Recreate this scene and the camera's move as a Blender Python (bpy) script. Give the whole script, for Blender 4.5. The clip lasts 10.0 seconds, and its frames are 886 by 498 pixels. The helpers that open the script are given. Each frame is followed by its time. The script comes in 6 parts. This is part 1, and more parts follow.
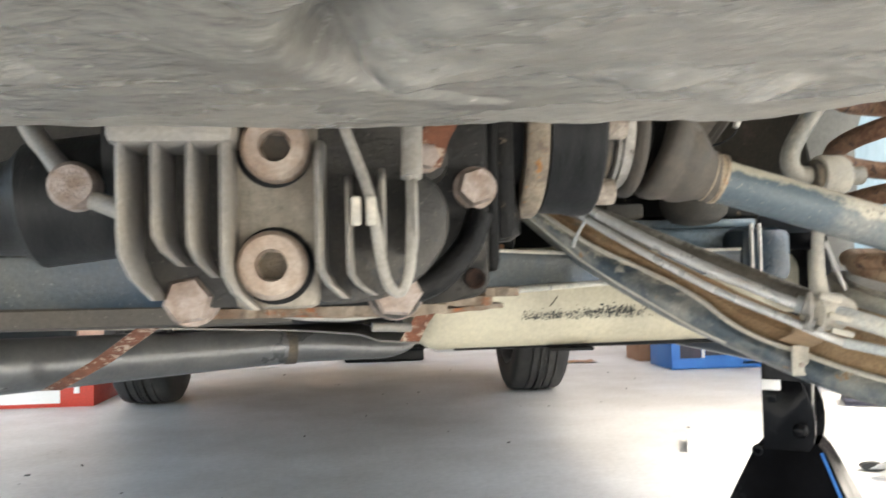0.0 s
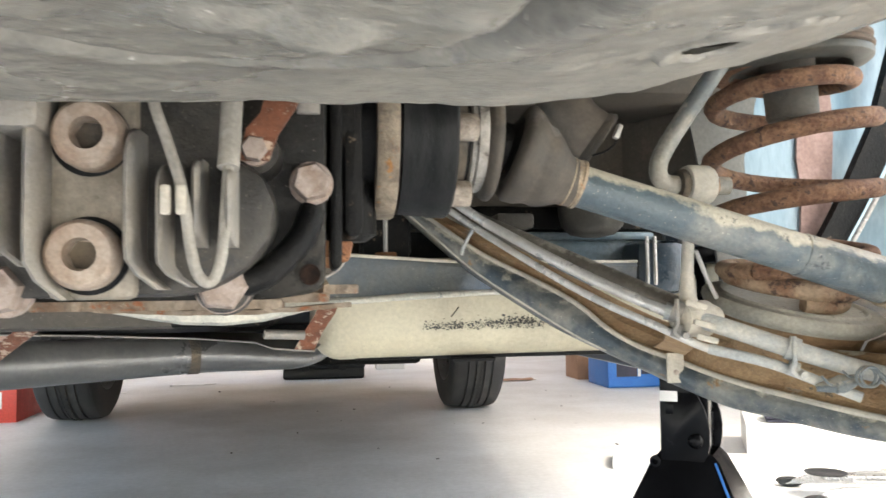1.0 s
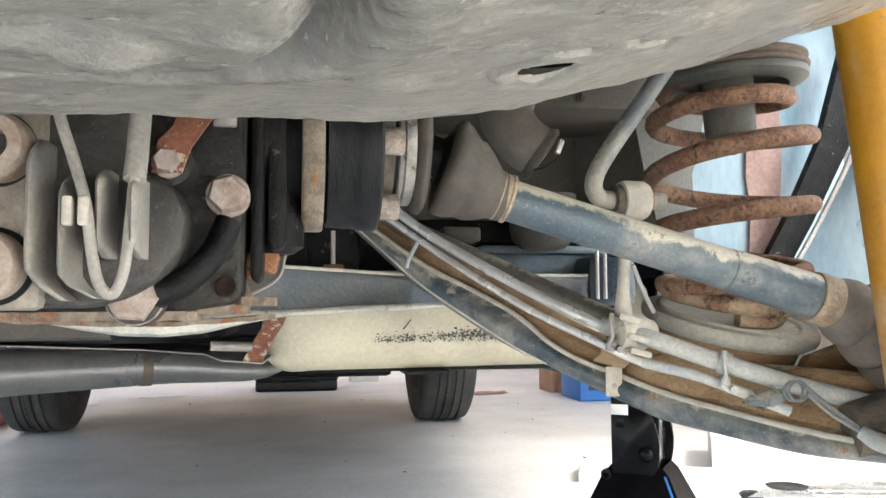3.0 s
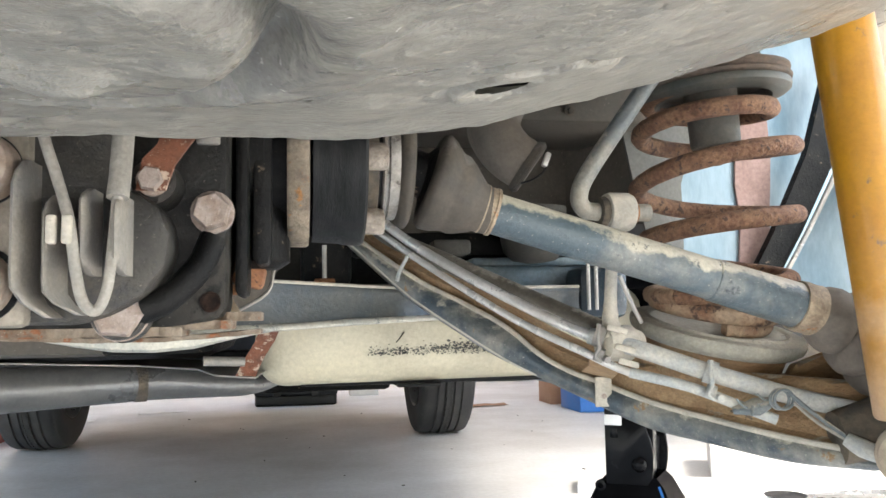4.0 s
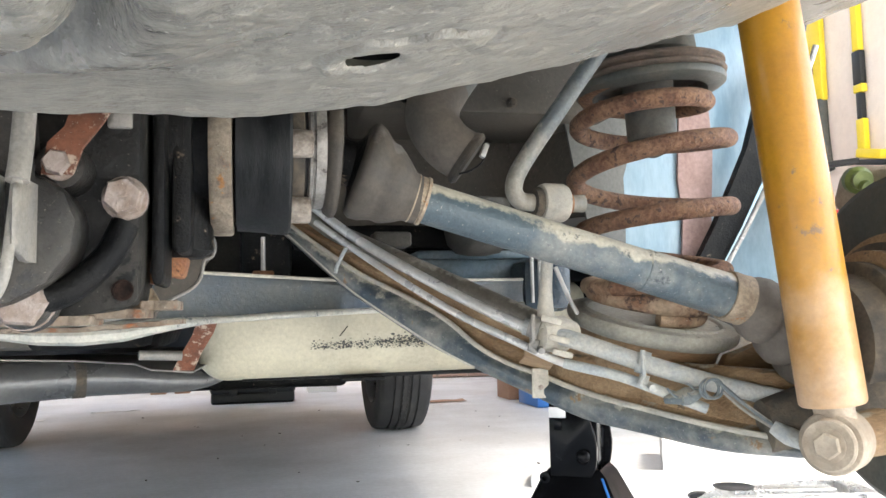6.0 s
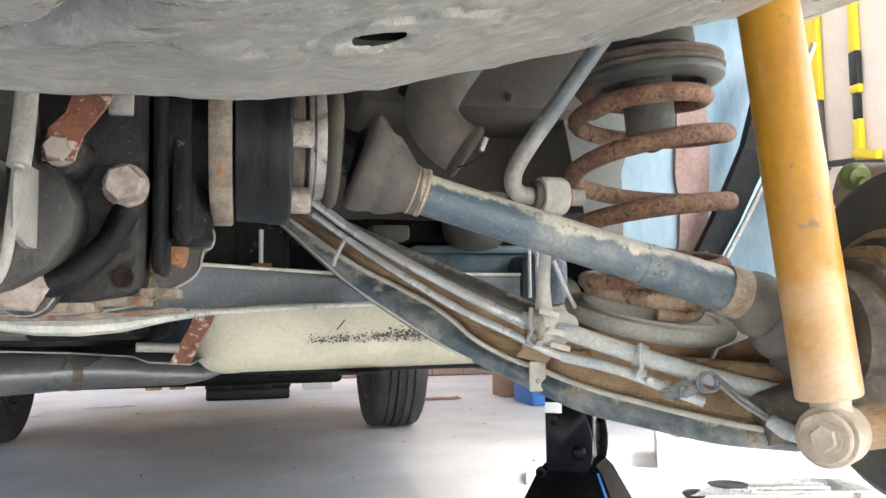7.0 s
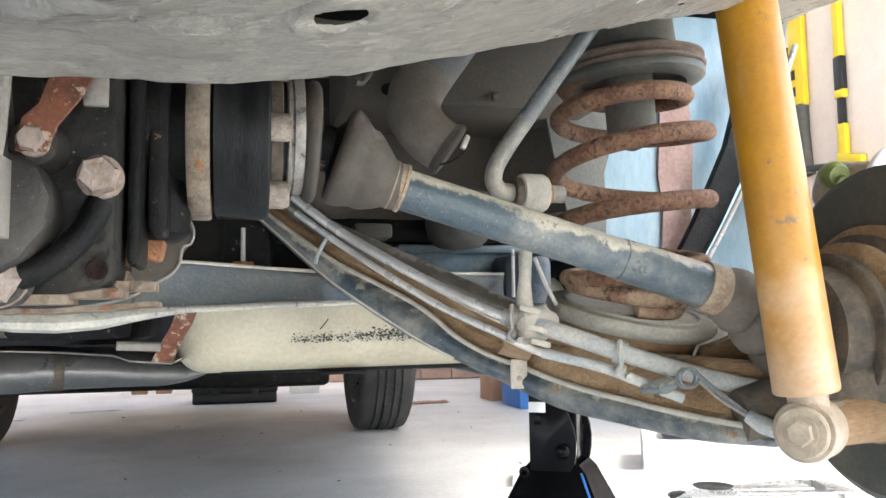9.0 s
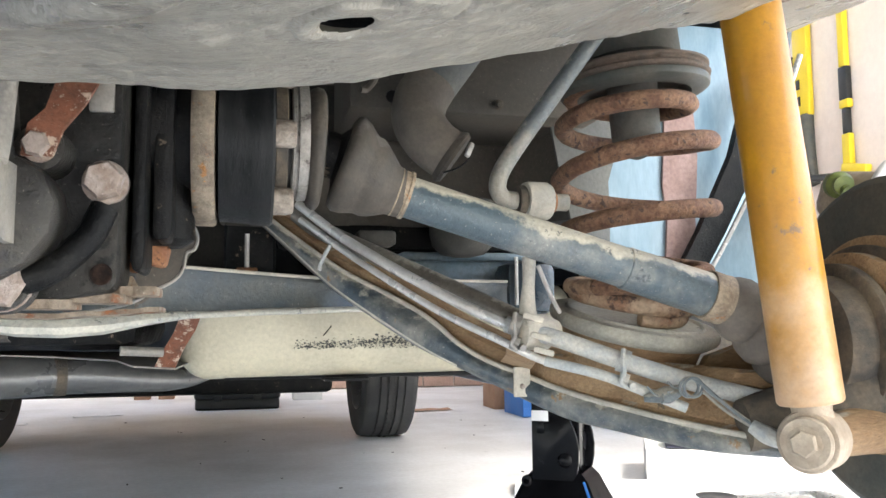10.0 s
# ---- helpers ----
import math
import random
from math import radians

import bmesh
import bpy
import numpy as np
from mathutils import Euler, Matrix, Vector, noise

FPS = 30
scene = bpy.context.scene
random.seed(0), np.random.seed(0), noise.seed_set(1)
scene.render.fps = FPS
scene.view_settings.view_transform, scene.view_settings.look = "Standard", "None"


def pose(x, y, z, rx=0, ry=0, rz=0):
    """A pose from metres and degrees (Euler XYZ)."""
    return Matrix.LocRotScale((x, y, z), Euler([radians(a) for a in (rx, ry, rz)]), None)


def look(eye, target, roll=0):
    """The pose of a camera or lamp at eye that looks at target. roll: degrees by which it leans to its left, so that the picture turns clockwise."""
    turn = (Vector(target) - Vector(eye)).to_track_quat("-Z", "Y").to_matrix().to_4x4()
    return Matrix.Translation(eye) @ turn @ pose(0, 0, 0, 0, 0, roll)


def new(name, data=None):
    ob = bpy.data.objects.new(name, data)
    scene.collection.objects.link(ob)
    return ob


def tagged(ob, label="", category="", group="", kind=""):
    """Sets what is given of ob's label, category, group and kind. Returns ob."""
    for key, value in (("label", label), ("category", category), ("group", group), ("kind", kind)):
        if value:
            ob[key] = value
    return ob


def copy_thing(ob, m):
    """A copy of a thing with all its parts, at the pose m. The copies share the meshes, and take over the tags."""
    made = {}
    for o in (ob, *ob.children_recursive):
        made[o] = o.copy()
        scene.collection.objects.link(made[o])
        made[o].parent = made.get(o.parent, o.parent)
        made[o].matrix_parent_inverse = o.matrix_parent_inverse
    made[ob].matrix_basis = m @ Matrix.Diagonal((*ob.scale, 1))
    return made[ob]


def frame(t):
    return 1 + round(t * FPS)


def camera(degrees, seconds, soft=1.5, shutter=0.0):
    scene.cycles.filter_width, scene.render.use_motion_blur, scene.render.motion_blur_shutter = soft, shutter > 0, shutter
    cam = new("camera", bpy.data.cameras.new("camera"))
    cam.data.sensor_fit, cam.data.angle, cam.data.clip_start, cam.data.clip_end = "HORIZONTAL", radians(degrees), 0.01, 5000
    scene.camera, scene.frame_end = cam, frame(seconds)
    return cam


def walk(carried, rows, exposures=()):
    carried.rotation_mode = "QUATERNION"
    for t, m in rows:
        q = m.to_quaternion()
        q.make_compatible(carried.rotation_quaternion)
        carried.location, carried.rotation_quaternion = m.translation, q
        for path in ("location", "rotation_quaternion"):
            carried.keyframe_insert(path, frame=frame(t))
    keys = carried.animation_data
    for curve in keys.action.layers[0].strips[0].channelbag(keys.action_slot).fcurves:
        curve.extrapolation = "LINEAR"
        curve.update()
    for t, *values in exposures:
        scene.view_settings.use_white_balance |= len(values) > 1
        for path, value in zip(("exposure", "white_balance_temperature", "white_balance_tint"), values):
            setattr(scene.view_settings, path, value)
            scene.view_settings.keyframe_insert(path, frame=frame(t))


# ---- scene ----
cam = camera(56.7, 10.0, shutter=0.5)
PATH = [
    (0, (0.094, -0.389, 0.448), (0.289, 1.6, 0.517), -1.3),
    (0.5, (0.123, -0.395, 0.445), (0.392, 1.583, 0.575), -0.2),
    (1, (0.15, -0.395, 0.436), (0.46, 1.577, 0.55), -0.7),
    (1.5, (0.168, -0.398, 0.434), (0.519, 1.567, 0.563), -0.2),
    (2, (0.173, -0.399, 0.436), (0.566, 1.558, 0.567), -0.6),
    (2.5, (0.178, -0.403, 0.436), (0.566, 1.554, 0.573), -0.5),
    (2.7, (0.179, -0.402, 0.436), (0.544, 1.559, 0.575), -0.1),
    (4, (0.188, -0.41, 0.436), (0.546, 1.55, 0.61), -1.0),
    (4.5, (0.195, -0.406, 0.431), (0.583, 1.548, 0.609), -1.2),
    (5, (0.204, -0.406, 0.428), (0.62, 1.543, 0.598), -1.3),
    (5.5, (0.21, -0.409, 0.432), (0.65, 1.535, 0.599), -1.4),
    (7, (0.207, -0.409, 0.427), (0.664, 1.531, 0.588), -0.8),
    (7.5, (0.207, -0.411, 0.424), (0.669, 1.528, 0.589), -0.7),
    (8, (0.212, -0.407, 0.421), (0.682, 1.53, 0.588), -1.0),
    (8.5, (0.214, -0.409, 0.42), (0.693, 1.526, 0.588), -1.0),
    (9, (0.213, -0.41, 0.421), (0.696, 1.524, 0.593), -0.8),
    (9.5, (0.212, -0.41, 0.422), (0.688, 1.524, 0.604), -0.4),
    (10, (0.213, -0.41, 0.421), (0.687, 1.524, 0.611), -0.4),
]
walk(cam, [(t, look(eye, target, roll)) for t, eye, target, roll in PATH],
     [(0, 3.15, 7150, 5), (1.5, 3.15, 7000, 5), (4, 3.15, 6800, 5), (5.5, 3.13, 6650, 5), (7, 3.11, 6600, 5), (10, 3.10, 6600, 5)])

# ---- world, sun, exposure ----
world = bpy.data.worlds.new("daylight")
scene.world = world
world.use_nodes = True
_n, _l = world.node_tree.nodes, world.node_tree.links
_sky = _n.new("ShaderNodeTexSky")
_sky.sky_type, _sky.sun_disc = "NISHITA", False
_sky.sun_elevation, _sky.sun_rotation = radians(59), radians(135)
_sky.air_density, _sky.dust_density = 1.0, 4.0
_l.new(_sky.outputs[0], _n["Background"].inputs[0])
_n["Background"].inputs[1].default_value = 0.15
sun = new("sun", bpy.data.lights.new("sun", "SUN"))
sun.data.energy, sun.data.angle, sun.data.color = 2.0, radians(30), (1.0, 0.96, 0.90)
sun.matrix_world = look((3, -3, 7), (0, 0, 0))


# ---- materials ----
def mat(name, base, dust=None, amount=0.5, scale=12.0, rough=0.6, metal=0.0, bump=0.25, fine=160.0,
        spot=None, spots=0.62, spot_scale=30.0, grain=0.25, stretch=(1, 1, 1), sharp=0.12, coat=0.0, fade=None, speck=None, spec=0.5, top=None, lump=0.0):
    m = bpy.data.materials.new(name)
    m.use_nodes = True
    n, l = m.node_tree.nodes, m.node_tree.links
    b = n["Principled BSDF"]
    b.inputs["Metallic"].default_value = metal
    b.inputs["Specular IOR Level"].default_value = spec
    b.inputs["Coat Weight"].default_value = coat
    tc, mp = n.new("ShaderNodeTexCoord"), n.new("ShaderNodeMapping")
    mp.inputs["Scale"].default_value = stretch
    l.new(tc.outputs["Object"], mp.inputs[0])

    def noise_of(s, detail=6.0, rough_=0.6):
        k = n.new("ShaderNodeTexNoise")
        k.inputs["Scale"].default_value, k.inputs["Detail"].default_value = s, detail
        k.inputs["Roughness"].default_value = rough_
        l.new(mp.outputs[0], k.inputs["Vector"])
        return k.outputs[0]

    def ramp(src, lo, hi):
        r = n.new("ShaderNodeMapRange")
        r.inputs[1].default_value, r.inputs[2].default_value = lo, hi
        l.new(src, r.inputs[0])
        return r.outputs[0]

    def mix(fac, a, c, kind="MIX"):
        x = n.new("ShaderNodeMix")
        x.data_type, x.blend_type = "RGBA", kind
        if isinstance(fac, float):
            x.inputs[0].default_value = fac
        else:
            l.new(fac, x.inputs[0])
        for sock, v in ((x.inputs[6], a), (x.inputs[7], c)):
            if isinstance(v, tuple):
                sock.default_value = (*v, 1)
            else:
                l.new(v, sock)
        return x.outputs[2]

    col = base
    big = noise_of(scale)
    if dust:
        edge = 0.5 + (0.5 - amount) * 0.45
        col = mix(ramp(big, edge - sharp, edge + sharp), base, dust)
    if top:  # dust on the upper side, a paler tone on the tank: colour, normal height where it starts
        geo, up = n.new("ShaderNodeNewGeometry"), n.new("ShaderNodeSeparateXYZ")
        l.new(geo.outputs["Normal"], up.inputs[0])
        lay = n.new("ShaderNodeMath")
        lay.operation, lay.inputs[1].default_value = "MULTIPLY_ADD", 3.2
        l.new(noise_of(scale * 1.3, 9.0, 0.66), lay.inputs[0])
        l.new(up.outputs[2], lay.inputs[2])
        col = mix(ramp(lay.outputs[0], 1.6 + top[1] - 0.12, 1.6 + top[1] + 0.12), col, top[0])
    if spot:
        both = n.new("ShaderNodeMath")  # patches gather where the broad pattern is high
        both.operation, both.inputs[1].default_value = "MULTIPLY_ADD", 0.45
        l.new(big, both.inputs[0])
        l.new(noise_of(spot_scale, 8.0, 0.72), both.inputs[2])
        col = mix(ramp(both.outputs[0], spots + 0.195, spots + 0.245), col, spot)
    if speck:
        col = mix(ramp(noise_of(fine * 1.6, 3.0, 0.8), 0.655, 0.70), col, speck)
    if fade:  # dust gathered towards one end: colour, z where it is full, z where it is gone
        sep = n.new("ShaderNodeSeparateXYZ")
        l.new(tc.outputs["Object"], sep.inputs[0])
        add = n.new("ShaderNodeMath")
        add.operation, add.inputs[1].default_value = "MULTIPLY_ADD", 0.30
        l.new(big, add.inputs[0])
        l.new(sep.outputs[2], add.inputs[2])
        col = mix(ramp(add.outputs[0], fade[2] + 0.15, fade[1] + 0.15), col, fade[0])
    fin = noise_of(fine, 5.0, 0.65)
    g = n.new("ShaderNodeMapRange")
    g.inputs[1].default_value, g.inputs[2].default_value = 0.25, 0.75
    g.inputs[3].default_value, g.inputs[4].default_value = 1 - grain, 1 + grain
    l.new(fin, g.inputs[0])
    hsv = n.new("ShaderNodeHueSaturation")
    l.new(g.outputs[0], hsv.inputs["Value"])
    if isinstance(col, tuple):
        hsv.inputs["Color"].default_value = (*col, 1)
    else:
        l.new(col, hsv.inputs["Color"])
    l.new(hsv.outputs[0], b.inputs["Base Color"])
    rr = n.new("ShaderNodeMapRange")
    rr.inputs[1].default_value, rr.inputs[2].default_value = 0.3, 0.7
    rr.inputs[3].default_value, rr.inputs[4].default_value = max(rough - 0.12, 0.05), min(rough + 0.15, 1)
    l.new(big, rr.inputs[0])
    l.new(rr.outputs[0], b.inputs["Roughness"])
    if bump:
        bp = n.new("ShaderNodeBump")
        bp.inputs["Strength"].default_value, bp.inputs["Distance"].default_value = bump, 0.002
        l.new(fin, bp.inputs["Height"])
        if lump:
            wide = n.new("ShaderNodeBump")
            wide.inputs["Strength"].default_value, wide.inputs["Distance"].default_value = 0.6, lump
            l.new(big, wide.inputs["Height"])
            l.new(wide.outputs[0], bp.inputs["Normal"])
        l.new(bp.outputs[0], b.inputs["Normal"])
    return m


M_FLOOR = mat("concrete", (0.74, 0.745, 0.755), (0.55, 0.535, 0.52), 0.5, 1.3, 0.42, bump=0.12, fine=60, spot=(0.22, 0.2, 0.19), spots=0.72, spot_scale=9, grain=0.12)
M_TUB = mat("underseal", (0.173, 0.166, 0.146), (0.27, 0.25, 0.204), 0.5, 11, 0.30, bump=0.8, fine=150, spot=(0.115, 0.120, 0.120), spots=0.70, spot_scale=13, grain=0.30, sharp=0.24, speck=(0.38, 0.36, 0.32), lump=0.004)
M_CAST = mat("cast_aluminium", (0.23, 0.22, 0.205), (0.31, 0.285, 0.245), 0.5, 40, 0.55, 0.35, bump=0.35, fine=500, grain=0.2)
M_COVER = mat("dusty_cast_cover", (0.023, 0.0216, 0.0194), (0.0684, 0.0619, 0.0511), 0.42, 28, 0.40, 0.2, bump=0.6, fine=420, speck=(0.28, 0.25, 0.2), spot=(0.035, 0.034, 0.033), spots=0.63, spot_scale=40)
# oily black steel; its colour also stands in for shade in gaps and folds
M_BLACK = mat("oily_black_steel_and_shade", (0.0032, 0.00352, 0.004), (0.0136, 0.0132, 0.0124), 0.4, 40, 0.42, 0.1, bump=0.5, fine=350, spot=(0.16, 0.125, 0.09), spots=0.68, spot_scale=90, speck=(0.06, 0.057, 0.053), spec=0.15)
M_BOLT = mat("dull_bolt_steel", (0.38, 0.315, 0.275), (0.26, 0.195, 0.155), 0.42, 110, 0.5, 0.4, bump=0.7, fine=500, grain=0.2, speck=(0.5, 0.44, 0.4))
M_PLUG = mat("tan_plug_steel", (0.377, 0.312, 0.254), (0.271, 0.197, 0.148), 0.45, 70, 0.6, 0.25, bump=0.3, fine=500)
M_RUST = mat("rust", (0.23, 0.10, 0.05), (0.36, 0.17, 0.08), 0.5, 60, 0.85, bump=0.8, fine=420, spot=(0.10, 0.05, 0.035), spots=0.6, spot_scale=110)
M_SPRING = mat("rusty_spring", (0.15, 0.07, 0.04), (0.29, 0.165, 0.095), 0.5, 75, 0.8, bump=1.0, fine=300, spot=(0.075, 0.045, 0.035), spots=0.61, spot_scale=150, speck=(0.42, 0.27, 0.18), grain=0.45, lump=0.004)
M_REDRUST = mat("orange_rust", (0.20, 0.073, 0.037), (0.13, 0.055, 0.035), 0.5, 80, 0.85, bump=0.7, fine=400, spot=(0.45, 0.35, 0.27), spots=0.575, spot_scale=130, speck=(0.45, 0.36, 0.28))
M_ARM = mat("worn_arm_paint", (0.043, 0.060, 0.072), (0.31, 0.295, 0.25), 0.36, 20, 0.38, bump=0.5, fine=300, spot=(0.24, 0.15, 0.075), spots=0.66, spot_scale=50, speck=(0.40, 0.38, 0.33), sharp=0.14, top=((0.42, 0.395, 0.325), 0.80))
M_DUST_GLINT = mat("cream_dust_and_glint", (0.515, 0.476, 0.392), (0.37, 0.347, 0.297), 0.45, 50, 0.7, bump=0.4, fine=400, spot=(0.14, 0.15, 0.16), spots=0.7, spot_scale=90)
M_WEB = mat("rusty_arm_web", (0.20, 0.112, 0.052), (0.38, 0.265, 0.15), 0.5, 26, 0.75, bump=0.9, fine=300, spot=(0.075, 0.065, 0.055), spots=0.655, spot_scale=60, grain=0.3, speck=(0.38, 0.31, 0.22), sharp=0.2, stretch=(0.5, 1.6, 1.6), lump=0.003, top=((0.36, 0.32, 0.25), 1.0))
M_BEAM = mat("subframe_paint", (0.020, 0.038, 0.056), (0.105, 0.102, 0.084), 0.32, 9, 0.34, bump=0.35, fine=260, spot=(0.33, 0.31, 0.265), spots=0.715, spot_scale=110, sharp=0.16, speck=(0.22, 0.22, 0.20))
M_LIP = mat("dusty_beam_lip", (0.513, 0.493, 0.419), (0.338, 0.338, 0.304), 0.45, 22, 0.55, bump=0.3, fine=300, spot=(0.09, 0.105, 0.115), spots=0.655, spot_scale=70, speck=(0.2, 0.2, 0.19), top=((0.44, 0.42, 0.35), 0.9))
M_TANK = mat("cream_tank_paint", (0.56, 0.515, 0.375), (0.40, 0.365, 0.275), 0.40, 9, 0.45, bump=0.25, fine=200, spot=(0.17, 0.15, 0.12), spots=0.745, spot_scale=60, grain=0.14, sharp=0.2, speck=(0.40, 0.37, 0.30), top=((0.60, 0.56, 0.43), 0.9))
M_SHAFT = mat("worn_shaft_paint", (0.06, 0.085, 0.098), (0.20, 0.20, 0.18), 0.34, 17, 0.38, bump=0.4, fine=320, spot=(0.04, 0.052, 0.06), spots=0.66, spot_scale=95, sharp=0.09, speck=(0.40, 0.385, 0.34), top=((0.43, 0.395, 0.31), 0.40))
M_RUBBER = mat("dusty_rubber_boot", (0.0506, 0.0439, 0.0359), (0.099, 0.0836, 0.0653), 0.4, 30, 0.65, bump=0.25, fine=350, grain=0.18, spec=0.35, top=((0.13, 0.115, 0.10), 0.75))
M_CVBLACK = mat("black_cv_housing", (0.0103, 0.011, 0.0113), (0.0253, 0.026, 0.0252), 0.4, 25, 0.42, bump=0.3, fine=300, spot=(0.07, 0.07, 0.065), spots=0.68, spot_scale=60, speck=(0.05, 0.052, 0.055), stretch=(3, 0.6, 0.6), spec=0.17)
M_TAN = mat("tan_ring", (0.34, 0.27, 0.185), (0.22, 0.165, 0.115), 0.42, 70, 0.6, 0.1, bump=0.5, fine=400, spot=(0.30, 0.13, 0.04), spots=0.63, spot_scale=90, speck=(0.12, 0.09, 0.07), grain=0.35)
M_RING = mat("pale_steel_ring", (0.27, 0.255, 0.23), (0.17, 0.155, 0.135), 0.42, 60, 0.5, 0.4, bump=0.3, fine=400, spot=(0.08, 0.07, 0.06), spots=0.64, spot_scale=120)
M_PIPE = mat("brake_pipe_metal", (0.60, 0.585, 0.55), (0.46, 0.435, 0.39), 0.36, 30, 0.30, 0.30, bump=0.12, fine=400, spot=(0.25, 0.18, 0.12), spots=0.76, spot_scale=70, grain=0.1)
M_HOSE = mat("grey_hose", (0.336, 0.354, 0.348), (0.48, 0.462, 0.402), 0.45, 60, 0.7, bump=0.4, fine=400)
M_EXH = mat("exhaust_steel", (0.127, 0.13, 0.13), (0.19, 0.19, 0.184), 0.4, 9, 0.33, 0.5, bump=0.12, fine=200, grain=0.12)
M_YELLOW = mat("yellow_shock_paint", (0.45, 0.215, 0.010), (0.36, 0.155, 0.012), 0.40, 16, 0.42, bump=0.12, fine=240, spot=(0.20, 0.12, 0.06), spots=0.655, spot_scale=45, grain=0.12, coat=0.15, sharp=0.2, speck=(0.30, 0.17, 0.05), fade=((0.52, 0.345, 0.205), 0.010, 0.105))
M_COIL = mat("dusty_tan_rust", (0.36, 0.26, 0.17), (0.22, 0.12, 0.07), 0.42, 40, 0.8, bump=0.8, fine=300, spot=(0.09, 0.055, 0.04), spots=0.61, spot_scale=120, speck=(0.48, 0.40, 0.31), grain=0.35)
M_EYE = mat("dusty_shock_eye", (0.447, 0.371, 0.285), (0.303, 0.243, 0.183), 0.45, 50, 0.75, bump=0.4, fine=400)
M_GREY = mat("grey_floor_pan", (0.116, 0.107, 0.0902), (0.165, 0.148, 0.12), 0.45, 10, 0.65, bump=0.3, fine=260)
M_BROWNPAN = mat("brown_grey_panel", (0.037, 0.035, 0.03), (0.066, 0.061, 0.051), 0.45, 12, 0.7, bump=0.35, fine=240, speck=(0.15, 0.13, 0.11), lump=0.003)
M_SEAT = mat("spring_seat_paint", (0.0546, 0.0571, 0.0493), (0.0928, 0.0848, 0.0677), 0.45, 30, 0.6, bump=0.25, fine=300)
M_BAR = mat("worn_bar_paint", (0.085, 0.11, 0.125), (0.16, 0.17, 0.165), 0.45, 22, 0.4, bump=0.3, fine=320, speck=(0.34, 0.32, 0.28), sharp=0.2, top=((0.33, 0.31, 0.26), 0.75))
M_BLUE = mat("pale_blue_paint", (0.20, 0.32, 0.40), (0.37, 0.47, 0.52), 0.5, 10, 0.45, bump=0.15, fine=160, spot=(0.12, 0.18, 0.22), spots=0.7, spot_scale=22, grain=0.1, stretch=(1, 1, 0.3))
M_PINK = mat("pink_primer", (0.36, 0.235, 0.205), (0.28, 0.18, 0.155), 0.45, 30, 0.7, bump=0.2, fine=200)
M_TYRE = mat("tyre_rubber", (0.028, 0.028, 0.0294), (0.063, 0.0616, 0.0588), 0.45, 14, 0.75, bump=0.3, fine=300)
M_RIM = mat("alloy_rim", (0.35, 0.35, 0.36), None, 0.5, 20, 0.35, 0.8, bump=0.1)
M_STAND = mat("black_gloss_paint", (0.003, 0.003, 0.0035), (0.006, 0.006, 0.007), 0.4, 20, 0.16, bump=0.04, fine=200, grain=0.1, spec=0.10)
M_WHITE = mat("white_card", (0.78, 0.77, 0.75), (0.70, 0.69, 0.67), 0.4, 8, 0.6, bump=0.05, grain=0.04)
M_BROWN = mat("brown_cardboard", (0.38, 0.22, 0.14), (0.33, 0.19, 0.12), 0.4, 10, 0.85, bump=0.1, grain=0.08)
M_BLUEBOX = mat("printed_blue_card", (0.03, 0.16, 0.50), (0.04, 0.2, 0.56), 0.4, 10, 0.45, bump=0.05, grain=0.05)
M_DARKCARD = mat("printed_dark_card", (0.03, 0.03, 0.05), (0.06, 0.05, 0.07), 0.4, 12, 0.5, bump=0.05)
M_REDCARD = mat("printed_red_card", (0.55, 0.05, 0.03), (0.5, 0.06, 0.04), 0.4, 12, 0.5, bump=0.05)
M_CASE = mat("black_plastic", (0.008, 0.009, 0.010), (0.014, 0.015, 0.017), 0.4, 25, 0.45, bump=0.15, fine=250)
M_WALL = mat("pink_plaster", (0.78, 0.69, 0.62), (0.74, 0.60, 0.52), 0.45, 1.6, 0.85, bump=0.2, fine=50, grain=0.06)
M_CEIL = mat("white_paint", (0.72, 0.72, 0.71), (0.66, 0.66, 0.65), 0.4, 1.5, 0.85, bump=0.1, fine=50, grain=0.05)
M_BRICK = mat("brick", (0.38, 0.25, 0.20), (0.30, 0.20, 0.16), 0.5, 5, 0.85, bump=0.4, fine=90)
M_MORTAR = mat("mortar", (0.36, 0.32, 0.28), None, 0.5, 5, 0.9, bump=0.4, fine=90)
M_LEVEL = mat("yellow_plastic", (0.75, 0.55, 0.02), (0.7, 0.5, 0.03), 0.4, 9, 0.4, bump=0.03, grain=0.04)
M_GREEN = mat("olive_green_plastic", (0.16, 0.20, 0.05), (0.10, 0.13, 0.04), 0.4, 50, 0.5, bump=0.2)
M_STEEL = mat("bright_steel", (0.5, 0.5, 0.5), (0.4, 0.4, 0.4), 0.4, 30, 0.3, 0.8, bump=0.1)
M_REDP = mat("red_plastic", (0.6, 0.02, 0.02), None, 0.4, 20, 0.35, bump=0.05)
M_BODY = mat("outer_body_paint", (0.06, 0.075, 0.09), (0.08, 0.095, 0.11), 0.4, 5, 0.35, bump=0.05, grain=0.05)
M_DIRT = mat("dark_hub_iron", (0.039, 0.0338, 0.0286), (0.13, 0.104, 0.0715), 0.45, 40, 0.75, bump=0.5, fine=350)
M_STEP = mat("flaking_gasket_plate", (0.25, 0.205, 0.155), (0.13, 0.085, 0.055), 0.45, 45, 0.8, bump=0.8, fine=260, spot=(0.20, 0.075, 0.03), spots=0.62, spot_scale=70, speck=(0.36, 0.31, 0.25), grain=0.35)
